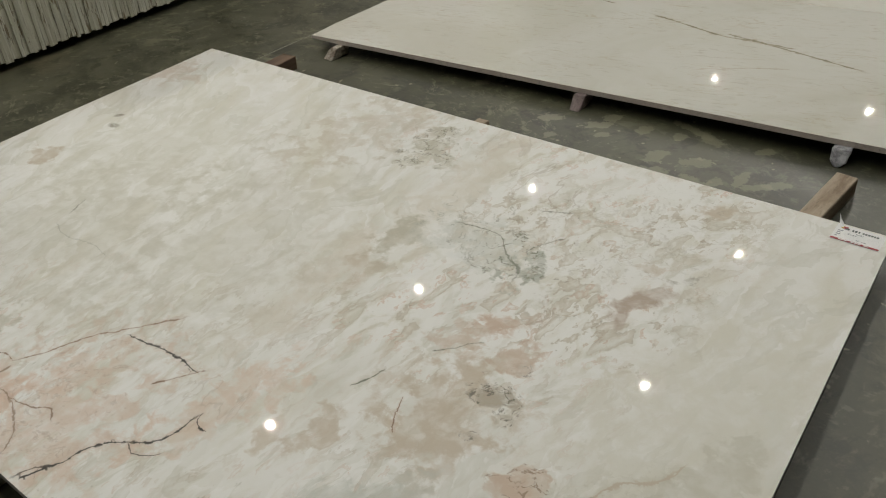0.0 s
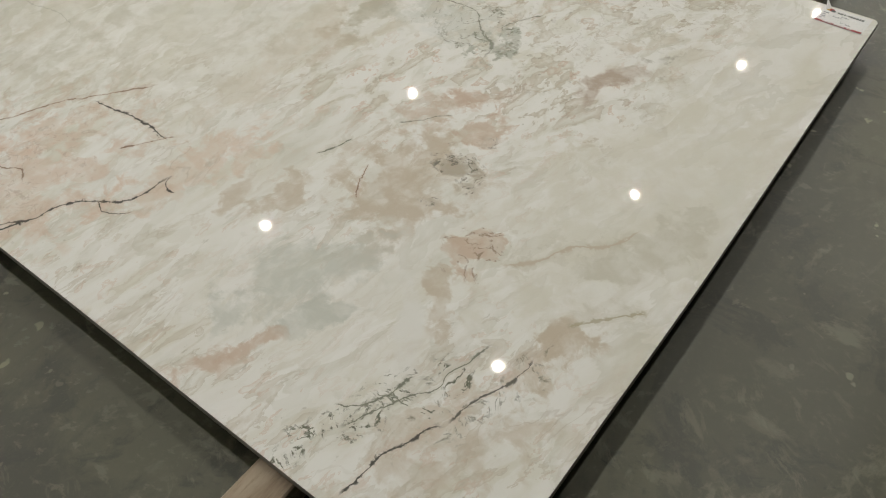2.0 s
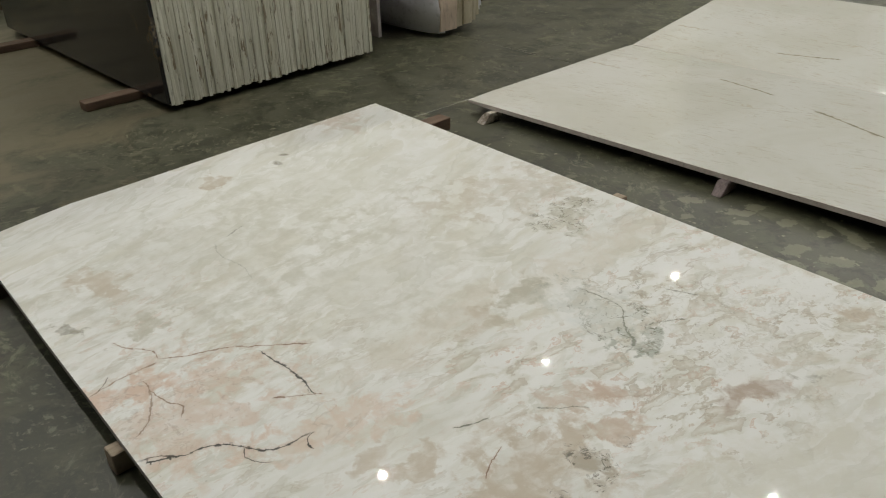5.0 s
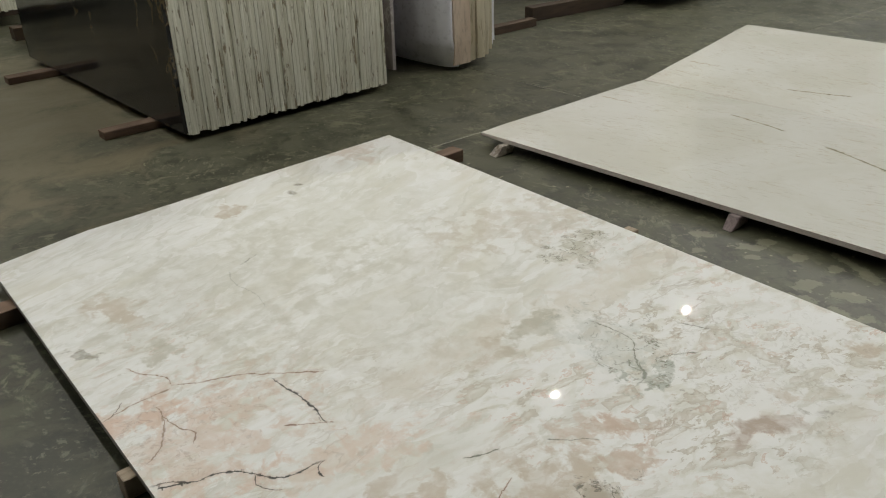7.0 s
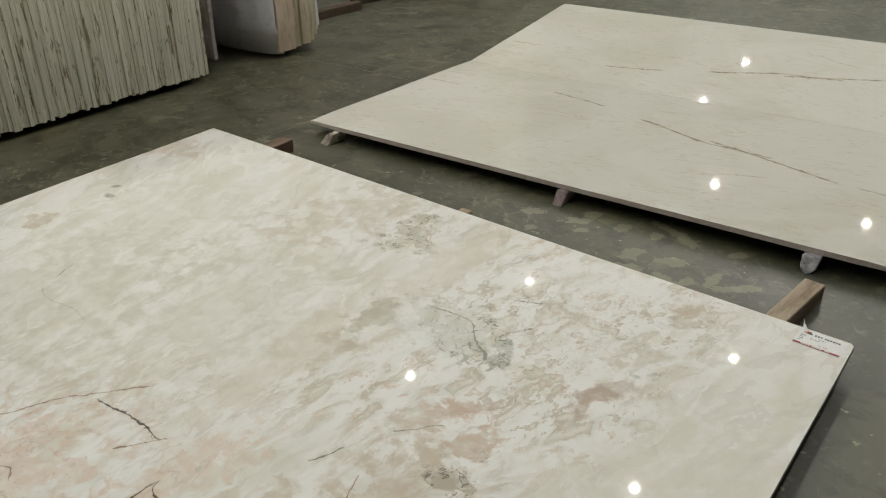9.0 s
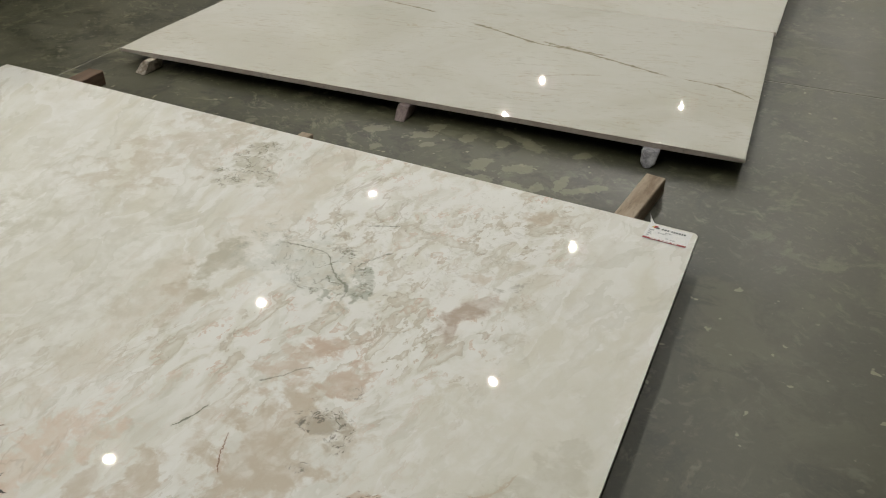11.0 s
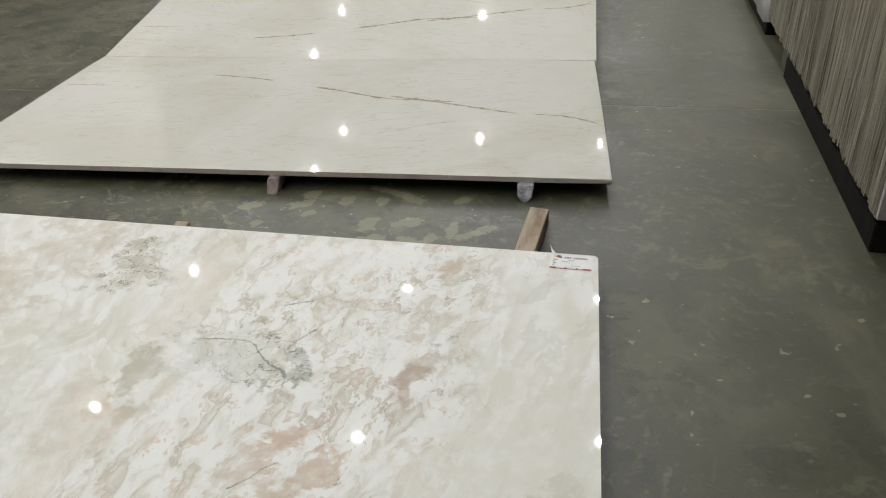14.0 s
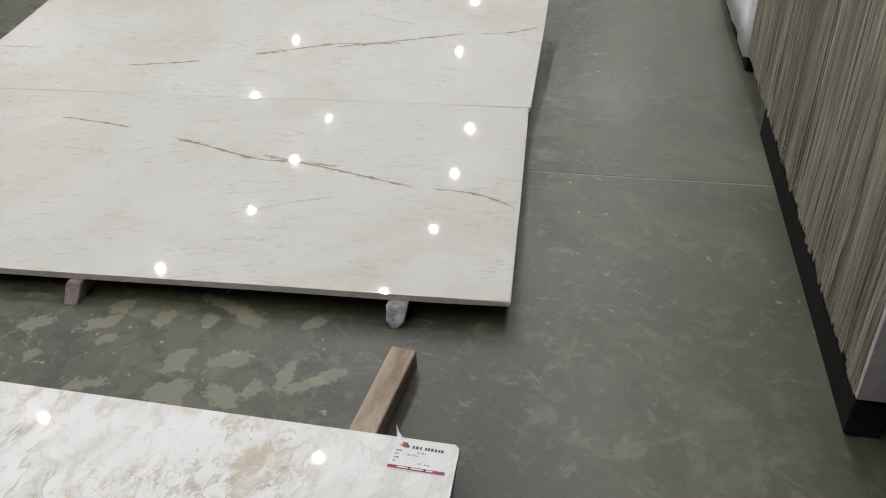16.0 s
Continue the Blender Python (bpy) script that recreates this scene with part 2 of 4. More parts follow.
    spot = grain(w3, 2.2, 0.018, 0.034, 3, 0.6, 0.3)
    c = g.mix(g.math("MULTIPLY", g.math("MULTIPLY", g.rng(spot, 0.66, 0.72, 0, 0.6), clump), calm), c, (0.36, 0.34, 0.28))
    # blots with places of their own
    tan, rose, olive, blue, umber = (0.585, 0.51, 0.415), (0.61, 0.485, 0.395), (0.54, 0.52, 0.44), (0.58, 0.60, 0.56), (0.32, 0.30, 0.25)
    mottle = g.rng(g.noise(w2, 21.0, 4, 0.6), 0.34, 0.62, 0.45, 1.0)

    def blot(colour, centre, turn, size, strength=0.85, soft=0.16, bite=1.25):
        nonlocal c
        c = g.mix(g.math("MULTIPLY", g.patch(w2, centre, turn, size, rag, strength, min(soft + 0.12, 0.5), min(bite, 2.0)), mottle), c, colour)

    blot((0.72, 0.68, 0.605), (-1.165, -0.38), 92, (0.42, 0.075), 0.7, 0.4, 0.7)
    blot((0.71, 0.66, 0.585), (-1.19, -1.02), 96, (0.34, 0.06), 0.65, 0.4, 1.2)
    blot((0.72, 0.705, 0.635), (-0.16, -0.95), 84, (0.42, 0.20), 0.75, 0.3, 0.8)
    blot((0.70, 0.69, 0.625), (-2.25, -0.75), 95, (0.40, 0.26), 0.6, 0.3, 1.0)
    blot(olive, (-1.584, -0.913), 109, (0.50, 0.24), 0.35, 0.5)
    blot(olive, (-2.05, -1.30), 100, (0.42, 0.30), 0.35, 0.4)
    blot(tan, (-1.676, -0.230), 75, (0.25, 0.14), 0.45, 0.4, 1.8)
    blot(olive, (-1.398, -0.241), 109, (0.10, 0.07), 0.8, 0.4, 2.0)
    blot(tan, (-0.612, -1.209), 92, (0.165, 0.125), 0.85, 0.25)
    blot(rose, (-0.729, -0.970), -123, (0.105, 0.040), 0.6, 0.3, 2.0)
    blot(rose, (-0.588, -0.988), 103, (0.072, 0.040), 0.75, 0.2, 1.6)
    blot(rose, (-0.695, -0.890), 86, (0.044, 0.031), 0.8)
    blot(umber, (-0.543, -1.113), 103, (0.060, 0.034), 0.4, 0.3, 2.0)
    blot(rose, (-0.356, -1.275), 78, (0.055, 0.036), 0.9, 0.2, 2.4)
    blot((0.50, 0.42, 0.355), (-0.435, -0.629), 62, (0.080, 0.034), 1.0, 0.2, 0.75)
    blot((0.50, 0.42, 0.355), (-0.446, -0.691), -87, (0.055, 0.014), 1.0, 0.25, 0.5)
    blot(tan, (-0.413, -0.127), 18, (0.055, 0.036), 0.9, 0.25)
    blot(olive, (-1.156, -0.733), 104, (0.120, 0.046), 0.95, 0.25)
    blot(tan, (-1.137, -0.919), 107, (0.125, 0.040), 0.6, 0.4)
    blot(tan, (-0.471, -0.481), 39, (0.036, 0.024), 0.9)
    blot(umber, (-0.381, -0.482), 75, (0.034, 0.020), 0.7, 0.35, 1.8)
    blot(blue, (-0.612, -1.557), 69, (0.150, 0.075), 0.75, 0.3)
    blot(blue, (-0.510, -1.598), 71, (0.062, 0.031), 0.9)
    blot(rose, (-0.571, -1.734), 63, (0.050, 0.018), 0.85)
    blot(rose, (-0.607, -1.830), 74, (0.055, 0.024), 0.8)
    blot(tan, (-0.090, -1.393), 54, (0.070, 0.033), 0.85)
    blot(tan, (-0.118, -1.455), 79, (0.080, 0.034), 0.7, 0.3, 1.8)
    blot(tan, (-0.367, -1.431), 131, (0.090, 0.028), 0.8)
    blot((0.80, 0.80, 0.78), (-0.392, -1.490), 130, (0.170, 0.018), 0.95, 0.5, 0.5)
    blot(olive, (-0.080, -1.093), 77, (0.130, 0.060), 0.5)
    blot(tan, (-2.576, -1.010), 13, (0.080, 0.045), 0.85)
    blot(tan, (-2.126, -1.636), 19, (0.110, 0.050), 0.75)
    blot(umber, (-1.915, -1.790), 32, (0.046, 0.020), 0.8, 0.25, 1.6)
    blot(olive, (-1.780, -1.612), 99, (0.090, 0.040), 0.75)
    blot((0.70, 0.545, 0.45), (-1.374, -1.725), 88, (0.200, 0.150), 0.6, 0.4, 2.4)
    blot((0.70, 0.53, 0.43), (-1.520, -1.800), 60, (0.120, 0.05), 0.7, 0.5, 2.0)
    blot((0.71, 0.56, 0.46), (-1.047, -1.452), 73, (0.160, 0.055), 0.6, 0.5, 2.0)
    blot(rose, (-2.784, -0.261), 3, (0.130, 0.085), 0.5, 0.4, 1.6)
    blot(umber, (-2.551, -0.726), 45, (0.020, 0.012), 0.9, 0.4, 0.5)
    blot(umber, (-2.604, -0.667), 45, (0.020, 0.012), 0.9, 0.4, 0.5)
    blot((0.38, 0.40, 0.34), (-0.769, -0.664), 81, (0.066, 0.045), 0.85, 0.2, 2.4)
    blot(blue, (-0.944, -0.632), -13, (0.140, 0.085), 0.5, 0.4, 1.8)
    blot((0.80, 0.81, 0.80), (-0.955, -0.714), 39, (0.030, 0.022), 0.9, 0.3, 0.6)
    blot(tan, (-0.818, -1.402), 85, (0.075, 0.044), 0.75)
    blot(tan, (-0.900, -1.461), 80, (0.052, 0.031), 0.7)
    blot(tan, (-0.152, -1.685), 66, (0.150, 0.070), 0.6, 0.4, 1.8)
    # lace of fine green-grey threads
    mesh = g.noise(w3, 15.0, 3, 0.6, 1.6)
    web = g.math("MULTIPLY", g.rng(g.math("ABSOLUTE", g.math("SUBTRACT", mesh, 0.5)), 0.05, 0.008), g.rng(rag2, 0.3, 0.75))

    def lace(colour, centre, turn, size, strength=0.8):
        nonlocal c
        c = g.mix(g.math("MULTIPLY", g.patch(w2, centre, turn, size, rag, strength, 0.3, 1.2), web), c, colour)

    lace((0.16, 0.17, 0.13), (-0.285, -1.70), 66, (0.15, 0.045), 0.95)
    lace((0.16, 0.17, 0.13), (-0.13, -1.56), 74, (0.13, 0.03), 0.6)
    lace((0.20, 0.215, 0.17), (-0.80, -0.64), 100, (0.09, 0.06), 0.7)
    lace((0.24, 0.25, 0.20), (-0.95, -0.58), -20, (0.17, 0.11), 0.4)
    lace((0.19, 0.18, 0.15), (-0.545, -1.11), 100, (0.085, 0.05), 0.9)
    lace((0.24, 0.23, 0.18), (-1.42, -0.25), 100, (0.12, 0.09), 0.7)
    lace((0.30, 0.20, 0.15), (-1.42, -1.74), 80, (0.22, 0.14), 0.25)
    lace((0.32, 0.24, 0.18), (-0.36, -1.28), 78, (0.07, 0.05), 0.8)
    lace((0.30, 0.26, 0.20), (-0.62, -0.40), 60, (0.34, 0.24), 0.22)
    # hair veins
    net = grain(w3, 4.0, 0.16, 0.36, 4, 0.55, 0.6)
    hair = g.rng(g.math("ABSOLUTE", g.math("SUBTRACT", net, 0.5)), 0.012, 0.002)
    where = g.rng(g.noise(p, 2.3, 3, 0.5), 0.50, 0.62)
    c = g.mix(g.math("MULTIPLY", g.math("MULTIPLY", hair, where), g.math("MULTIPLY", calm, 0.36)), c, (0.36, 0.29, 0.22))
    # drawn veins
    thick = g.rng(rag2, 0.1, 0.9, 0.7, 3.2)
    dark, green, brown, ochre = (0.085, 0.083, 0.075), (0.22, 0.23, 0.185), (0.30, 0.21, 0.155), (0.44, 0.40, 0.28)

    def vein(colour, start, turn, length, points, width, strength=1.0):
        nonlocal c
        halo = g.vein(w3, start, turn, length, points, width * 4.0, 0.30 * strength, thick)
        c = g.mix(halo, c, rose if colour in (dark, brown) else olive)
        c = g.mix(g.vein(w3, start, turn, length, points, width * 0.70, strength * 0.95, thick), c, colour)

    vein(brown, (-1.604, -1.671), 57.1, 0.431, ((0, 0), (0.194, -0.001), (0.35, 0.03), (0.456, 0.043), (0.601, 0.032), (0.853, 0.005), (1, 0)), 0.0055, 0.9)
    vein(dark, (-1.443, -1.446), 1.1, 0.270, ((0, 0), (0.186, 0.019), (0.397, 0.056), (0.597, 0.059), (0.838, 0.033), (1, 0)), 0.0085)
    vein(brown, (-1.243, -1.526), 54.2, 0.128, ((0, 0), (0.498, 0.003), (1, 0)), 0.005)
    vein(dark, (-1.255, -1.873), 62.0, 0.405, ((0, 0), (0.083, 0.022), (0.244, -0.018), (0.337, 0.017), (0.432, 0.028), (0.513, 0.012), (0.595, -0.031), (0.722, -0.086), (0.852, -0.068), (0.954, -0.019), (1, 0)), 0.0085)
    vein(dark, (-1.240, -1.862), 62.0, 0.06, ((0, 0), (0.5, 0.02), (1, 0)), 0.016)
    vein(dark, (-1.137, -1.667), 16.6, 0.098, ((0, 0), (0.408, -0.238), (0.786, -0.181), (1, 0)), 0.005)
    vein(dark, (-1.065, -1.518), -28.2, 0.061, ((0, 0), (0.431, -0.25), (1, 0)), 0.005)
    vein(brown, (-1.766, -1.732), 20.0, 0.181, ((0, 0), (0.353, 0.001), (0.723, 0.113), (1, 0)), 0.005)
    vein(brown, (-1.589, -1.677), -83.0, 0.197, ((0, 0), (0.403, -0.039), (0.729, -0.043), (1, 0)), 0.006, 0.8)
    vein(dark, (-1.618, -1.799), -47.7, 0.076, ((0, 0), (0.557, 0.082), (1, 0)), 0.005, 0.8)
    vein(brown, (-1.543, -1.736), -28.5, 0.239, ((0, 0), (0.249, 0.102), (0.546, 0.144), (0.769, 0.136), (1, 0)), 0.006, 0.8)
    vein(brown, (-1.493, -1.742), 4.5, 0.168, ((0, 0), (0.508, 0.062), (0.749, 0.163), (1, 0)), 0.006, 0.9)
    vein(dark, (-0.230, -1.852), 74.2, 0.210, ((0, 0), (0.228, 0.035), (0.479, 0.091), (0.666, 0.044), (0.886, 0.037), (1, 0)), 0.0060)
    vein(dark, (-0.168, -1.640), 76.5, 0.197, ((0, 0), (0.315, 0.034), (0.539, -0.011), (0.795, -0.034), (1, 0)), 0.0055, 0.9)
    vein(green, (-0.316, -1.760), 69.6, 0.316, ((0, 0), (0.13, -0.023), (0.334, -0.035), (0.475, -0.05), (0.562, -0.085), (0.667, -0.039), (0.825, -0.028), (1, 0)), 0.0065)
    vein(green, (-0.354, -1.733), 59.4, 0.153, ((0, 0), (0.301, -0.125), (0.636, -0.14), (0.852, -0.019), (1, 0)), 0.007)
    vein(green, (-1.057, -0.575), -28.7, 0.342, ((0, 0), (0.199, 0.149), (0.372, 0.234), (0.67, 0.153), (0.872, 0.143), (1, 0)), 0.0085, 0.8)
    vein(green, (-0.800, -0.598), 62.5, 0.136, ((0, 0), (0.507, 0.057), (1, 0)), 0.005, 0.8)
    vein(green, (-0.846, -1.264), 74.1, 0.095, ((0, 0), (0.428, -0.075), (1, 0)), 0.005)
    vein(brown, (-0.675, -1.321), 115.6, 0.109, ((0, 0), (0.415, 0.015), (1, 0)), 0.004)
    vein(green, (-0.763, -1.069), 49.6, 0.131, ((0, 0), (0.578, -0.009), (1, 0)), 0.005, 0.8)
    vein(ochre, (-0.112, -1.349), 50.0, 0.155, ((0, 0), (0.322, 0.027), (0.683, 0.028), (1, 0)), 0.011, 0.8)
    vein(tan, (-0.301, -1.292), 55.1, 0.297, ((0, 0), (0.269, -0.038), (0.492, -0.006), (0.793, -0.079), (1, 0)), 0.012, 0.9)
    vein(green, (-2.098, -1.244), -5.0, 0.307, ((0, 0), (0.234, -0.058), (0.655, 0.025), (1, 0)), 0.006, 0.32)
    vein(green, (-2.109, -1.195), 113.3, 0.094, ((0, 0), (0.488, -0.001), (1, 0)), 0.006, 0.6)
    vein(green, (-0.873, -0.394), 26.8, 0.106, ((0, 0), (0.458, 0.011), (1, 0)), 0.005, 0.7)
    vein(tan, (-0.590, -0.785), 37.1, 0.149, ((0, 0), (0.371, -0.054), (0.739, 0.222), (1, 0)), 0.005, 0.8)
    return g.done(c, 0.018)


def cream_marble(name, mirrored):
    g = Nodes(name)
    p = g.where
    if mirrored:
        p = g.vec("MULTIPLY", g.vec("SUBTRACT", p, (0.045, 0, 0)), (1, -1, 1))
    w1 = g.warp(p, 2.2, 0.2)
    w2 = g.warp(p, 16.0, 0.014)
    rag2 = g.noise(w2, 30.0, 4, 0.65)
    c = g.mix(g.rng(g.noise(w1, 1.4, 6, 0.6, 0.8), 0.38, 0.62), (0.585, 0.575, 0.515), (0.64, 0.634, 0.592))
    c = g.mix(g.rng(g.noise(g.move(w1, (2, 1, 0), 8, (0.5, 0.14, 1)), 2.0, 7, 0.66, 0.8), 0.50, 0.72, 0, 0.30), c, (0.60, 0.575, 0.50))
    fleck = g.noise(g.move(w2, (5, 3, 0), 10, (0.085, 0.022, 1)), 1.3, 3, 0.55, 0.3)
    spread = g.rng(g.noise(p, 3.2, 3, 0.6), 0.38, 0.56)
    c = g.mix(g.math("MULTIPLY", g.rng(fleck, 0.57, 0.68, 0, 0.42), spread), c, (0.44, 0.415, 0.345))
    thin = g.noise(g.move(w1, (1, 8, 0), 6, (0.6, 0.1, 1)), 1.7, 3, 0.5, 0.8)
    c = g.mix(g.math("MULTIPLY", g.rng(g.math("ABSOLUTE", g.math("SUBTRACT", thin, 0.5)), 0.012, 0.002, 0, 0.5), spread), c, (0.50, 0.44, 0.33))
    thick = g.rng(rag2, 0.36, 0.66, 0.55, 3.2)

    def vein(colour, start, turn, length, points, width, strength=1.0):
        nonlocal c
        c = g.mix(g.vein(w2, start, turn, length, points, width * 2.6, 0.35 * strength, thick), c, (0.52, 0.46, 0.35))
        c = g.mix(g.vein(w2, start, turn, length, points, width * 0.9, 0.95 * strength, thick), c, colour)

    moss = (0.25, 0.225, 0.16)
    vein(moss, (0.700, -0.262), -12.5, 0.330, ((0, 0), (0.5, 0.02), (1, 0)), 0.0085)
    vein(moss, (1.240, -0.411), -17.0, 1.017, ((0, 0), (0.21, -0.012), (0.378, -0.026), (0.524, 0.005), (0.659, 0.009), (0.784, 0.006), (1, 0)), 0.0115, 0.95)
    vein(moss, (1.62, -0.520), -12.0, 0.30, ((0, 0), (0.5, -0.02), (1, 0)), 0.011, 0.8)
    vein(moss, (2.271, -0.711), -20.0, 0.304, ((0, 0), (0.548, 0.093), (1, 0)), 0.007, 0.9)
    vein((0.40, 0.36, 0.27), (1.710, -0.907), 24.0, 0.262, ((0, 0), (0.502, 0.044), (1, 0)), 0.007, 0.7)
    vein((0.40, 0.34, 0.25), (0.011, -0.418), 1.5, 0.200, ((0, 0), (0.475, -0.02), (1, 0)), 0.008, 0.7)
    return g.done(c, 0.02)


def veined_stone(name, a, b, line, rough):
    """A polished slab face with cloudy ground and thin wandering lines."""
    g = Nodes(name)
    p = g.where
    w = g.warp(p, 3.0, 0.16, 4)
    c = g.mix(g.rng(g.noise(w, 2.6, 6, 0.65, 0.6), 0.38, 0.62), a, b)
    for k, scale in ((0.0, 1.3), (5.0, 2.6)):
        n = g.noise(g.move(w, (k, k, k)), scale, 5, 0.6, 0.1)
        m = g.rng(g.math("ABSOLUTE", g.math("SUBTRACT", n, 0.5)), 0.016, 0.002)
        m = g.math("MULTIPLY", m, g.rng(g.noise(g.move(p, (k, 3, 1)), 1.7, 2), 0.50, 0.62, 0, 0.55))
        c = g.mix(m, c, line)
    return g.done(c, rough)


def plain(name, a, b, scale=12.0, rough=0.8, stretch=(1, 1, 1), bump=0.3, shifted=True, metal=0.0, vary=0.0, pits=0.0):
    """A two-toned rough surface with grain."""
    g = Nodes(name)
    p = g.shift(g.where) if shifted else g.where
    p = g.move(p, scale=stretch)
    n = g.noise(p, scale, 6, 0.65, 0.4)
    f = g.noise(p, scale * 9, 3, 0.6)
    c = g.mix(g.rng(n, 0.3, 0.7), a, b)
    c = g.mix(g.rng(f, 0.5, 0.8, 0, 0.5), c, tuple(v * 0.5 for v in a))
    if vary:
        c = g.mix(g.math("MULTIPLY", g.random(), vary), c, tuple(v * 0.35 for v in a))
    if pits:
        k = g.noise(g.shift(g.move(g.where, scale=(0.03, 0.03, 0.16)), 11.0), 1.0, 5, 0.7, 0.3)
        c = g.mix(g.rng(k, 0.56, 0.63, 0, pits), c, (a[0] * 0.32, a[1] * 0.25, a[2] * 0.16))
    g.bump(g.math("ADD", n, g.math("MULTIPLY", f, 0.4)), bump, 0.004)
    return g.done(c, rough, metal)


def brown_edges():
    """Sawn ends of a brown stone: broad bands over many slabs, pale upright scratches, glittering broken grain at the foot."""
    g = Nodes("brown_slab_edge")
    p = g.tree.nodes.new("ShaderNodeNewGeometry").outputs["Position"]
    w = g.warp(p, 5.0, 0.012)
    band = g.noise(g.move(w, scale=(1, 0.16, 2.2)), 1.0, 4, 0.6, 0.2)
    c = g.mix(g.rng(band, 0.45, 0.56), (0.088, 0.071, 0.044), (0.215, 0.190, 0.138))
    c = g.mix(g.math("MULTIPLY", g.random(), 0.18), c, (0.085, 0.068, 0.042))
    for k, wide, tall, lo, gain in ((0.0, 0.014, 0.50, 0.55, 0.8), (4.0, 0.005, 0.22, 0.56, 0.75)):
        n = g.noise(g.move(w, (k, k, k), 0, (1, wide, tall)), 1.0, 3, 0.6)
        c = g.mix(g.rng(n, lo, lo + 0.10, 0, gain), c, (0.47, 0.45, 0.38))
    n = g.noise(g.move(w, (9, 9, 9), 0, (1, 0.006, 0.35)), 1.0, 3, 0.6)
    c = g.mix(g.rng(n, 0.60, 0.68, 0, 0.8), c, (0.045, 0.038, 0.026))
    grit = g.noise(p, 170, 3, 0.7)
    foot = g.rng(g.math("ADD", g.split(p)[2], g.math("MULTIPLY", band, 0.3)), 0.55, 0.22)
    c = g.mix(g.math("MULTIPLY", g.rng(grit, 0.60, 0.68, 0, 0.8), foot), c, (0.62, 0.60, 0.54))
    c = g.mix(g.math("MULTIPLY", g.rng(grit, 0.44, 0.36, 0, 0.6), foot), c, (0.06, 0.052, 0.035))
    g.bump(g.math("ADD", n, g.math("MULTIPLY", grit, 0.5)), 0.5, 0.004)
    return g.done(c, 0.42)


CONCRETE = concrete()
ROSE = rose_marble()
CREAM = cream_marble("cream_marble", False)
CREAM_TWIN = cream_marble("cream_marble_twin", True)
TIMBER = plain("sawn_timber", (0.20, 0.145, 0.10), (0.43, 0.355, 0.27), 16, 0.85, (1, 5, 1), bump=0.6)
RED_TIMBER = plain("reddish_timber", (0.085, 0.052, 0.036), (0.19, 0.125, 0.085), 5, 0.85, (1, 8, 1))
DARK_TIMBER = plain("weathered_timber", (0.05, 0.035, 0.025), (0.11, 0.075, 0.05), 5, 0.85, (1, 8, 1))
STONE_GREY = plain("broken_grey_stone", (0.12, 0.12, 0.14), (0.50, 0.50, 0.53), 34, 0.7, bump=0.8)
STONE_PLUM = plain("plum_stone", (0.17, 0.13, 0.13), (0.36, 0.29, 0.28), 26, 0.75)
STONE_TAN = plain("tan_stone", (0.20, 0.16, 0.12), (0.62, 0.57, 0.50), 38, 0.8, bump=0.7)
EDGE_ROSE = plain("sawn_marble_edge", (0.30, 0.28, 0.25), (0.48, 0.46, 0.43), 14, 0.7)
EDGE_CREAM = plain("sawn_cream_edge", (0.66, 0.56, 0.51), (0.80, 0.73, 0.68), 9, 0.5)
PAPER = plain("white_paper", (0.72, 0.73, 0.74), (0.78, 0.78, 0.78), 30, 0.6, bump=0.05)
RED_INK = plain("red_ink", (0.28, 0.03, 0.04), (0.33, 0.04, 0.05), 30, 0.6, bump=0.0)
DARK_INK = plain("dark_ink", (0.05, 0.07, 0.07), (0.09, 0.11, 0.11), 30, 0.6, bump=0.0)
YELLOW_INK = plain("yellow_ink", (0.55, 0.36, 0.05), (0.6, 0.4, 0.06), 30, 0.6, bump=0.0)
PENCIL = plain("pencil_grey", (0.25, 0.27, 0.30), (0.38, 0.39, 0.42), 40, 0.6, bump=0.0)
PLASTIC = plain("white_plastic", (0.62, 0.63, 0.66), (0.70, 0.71, 0.73), 4, 0.35, bump=0.05)
SAWN = plain("sawn_slab_edge", (0.64, 0.62, 0.49), (0.90, 0.89, 0.78), 45, 0.75, (1, 1, 30), 0.5, vary=0.1, pits=0.85)
SAWN_BROWN = brown_edges()
SAWN_CREAM = plain("cream_slab_edge", (0.52, 0.45, 0.30), (0.74, 0.68, 0.53), 6, 0.8, (1, 1, 7), 0.4, vary=0.3, pits=0.4)
SAWN_PINK = plain("pinkish_slab_edge", (0.60, 0.47, 0.36), (0.74, 0.62, 0.50), 5, 0.8, (1, 1, 3), 0.6, vary=0.1, pits=0.25)
DARK_STONE = veined_stone("polished_black_stone", (0.014, 0.014, 0.015), (0.040, 0.038, 0.037), (0.20, 0.15, 0.08), 0.10)
GREY_STONE = veined_stone("polished_grey_stone", (0.32, 0.285, 0.29), (0.48, 0.44, 0.445), (0.74, 0.71, 0.71), 0.18)
WRAP = plain("white_wrapping", (0.79, 0.79, 0.84), (0.88, 0.88, 0.92), 3, 0.5)
STEEL = plain("roof_sheet", (0.26, 0.27, 0.27), (0.34, 0.35, 0.35), 2, 0.6, bump=0.1)
# near-black and matt: the shade under the east bundles put into a colour
GAP_SHADE = plain("gap_shade", (0.008, 0.008, 0.008), (0.016, 0.015, 0.014), 8, 0.7, bump=0.1)
GAP_SHADE.node_tree.nodes["Principled BSDF"].inputs["Specular IOR Level"].default_value = 0.1
PLASTER = plain("wall_paint", (0.44, 0.44, 0.42), (0.54, 0.54, 0.51), 1.5, 0.9, bump=0.1)
JOINT = plain("joint_filler", (0.22, 0.215, 0.18), (0.30, 0.29, 0.25), 20, 0.9)


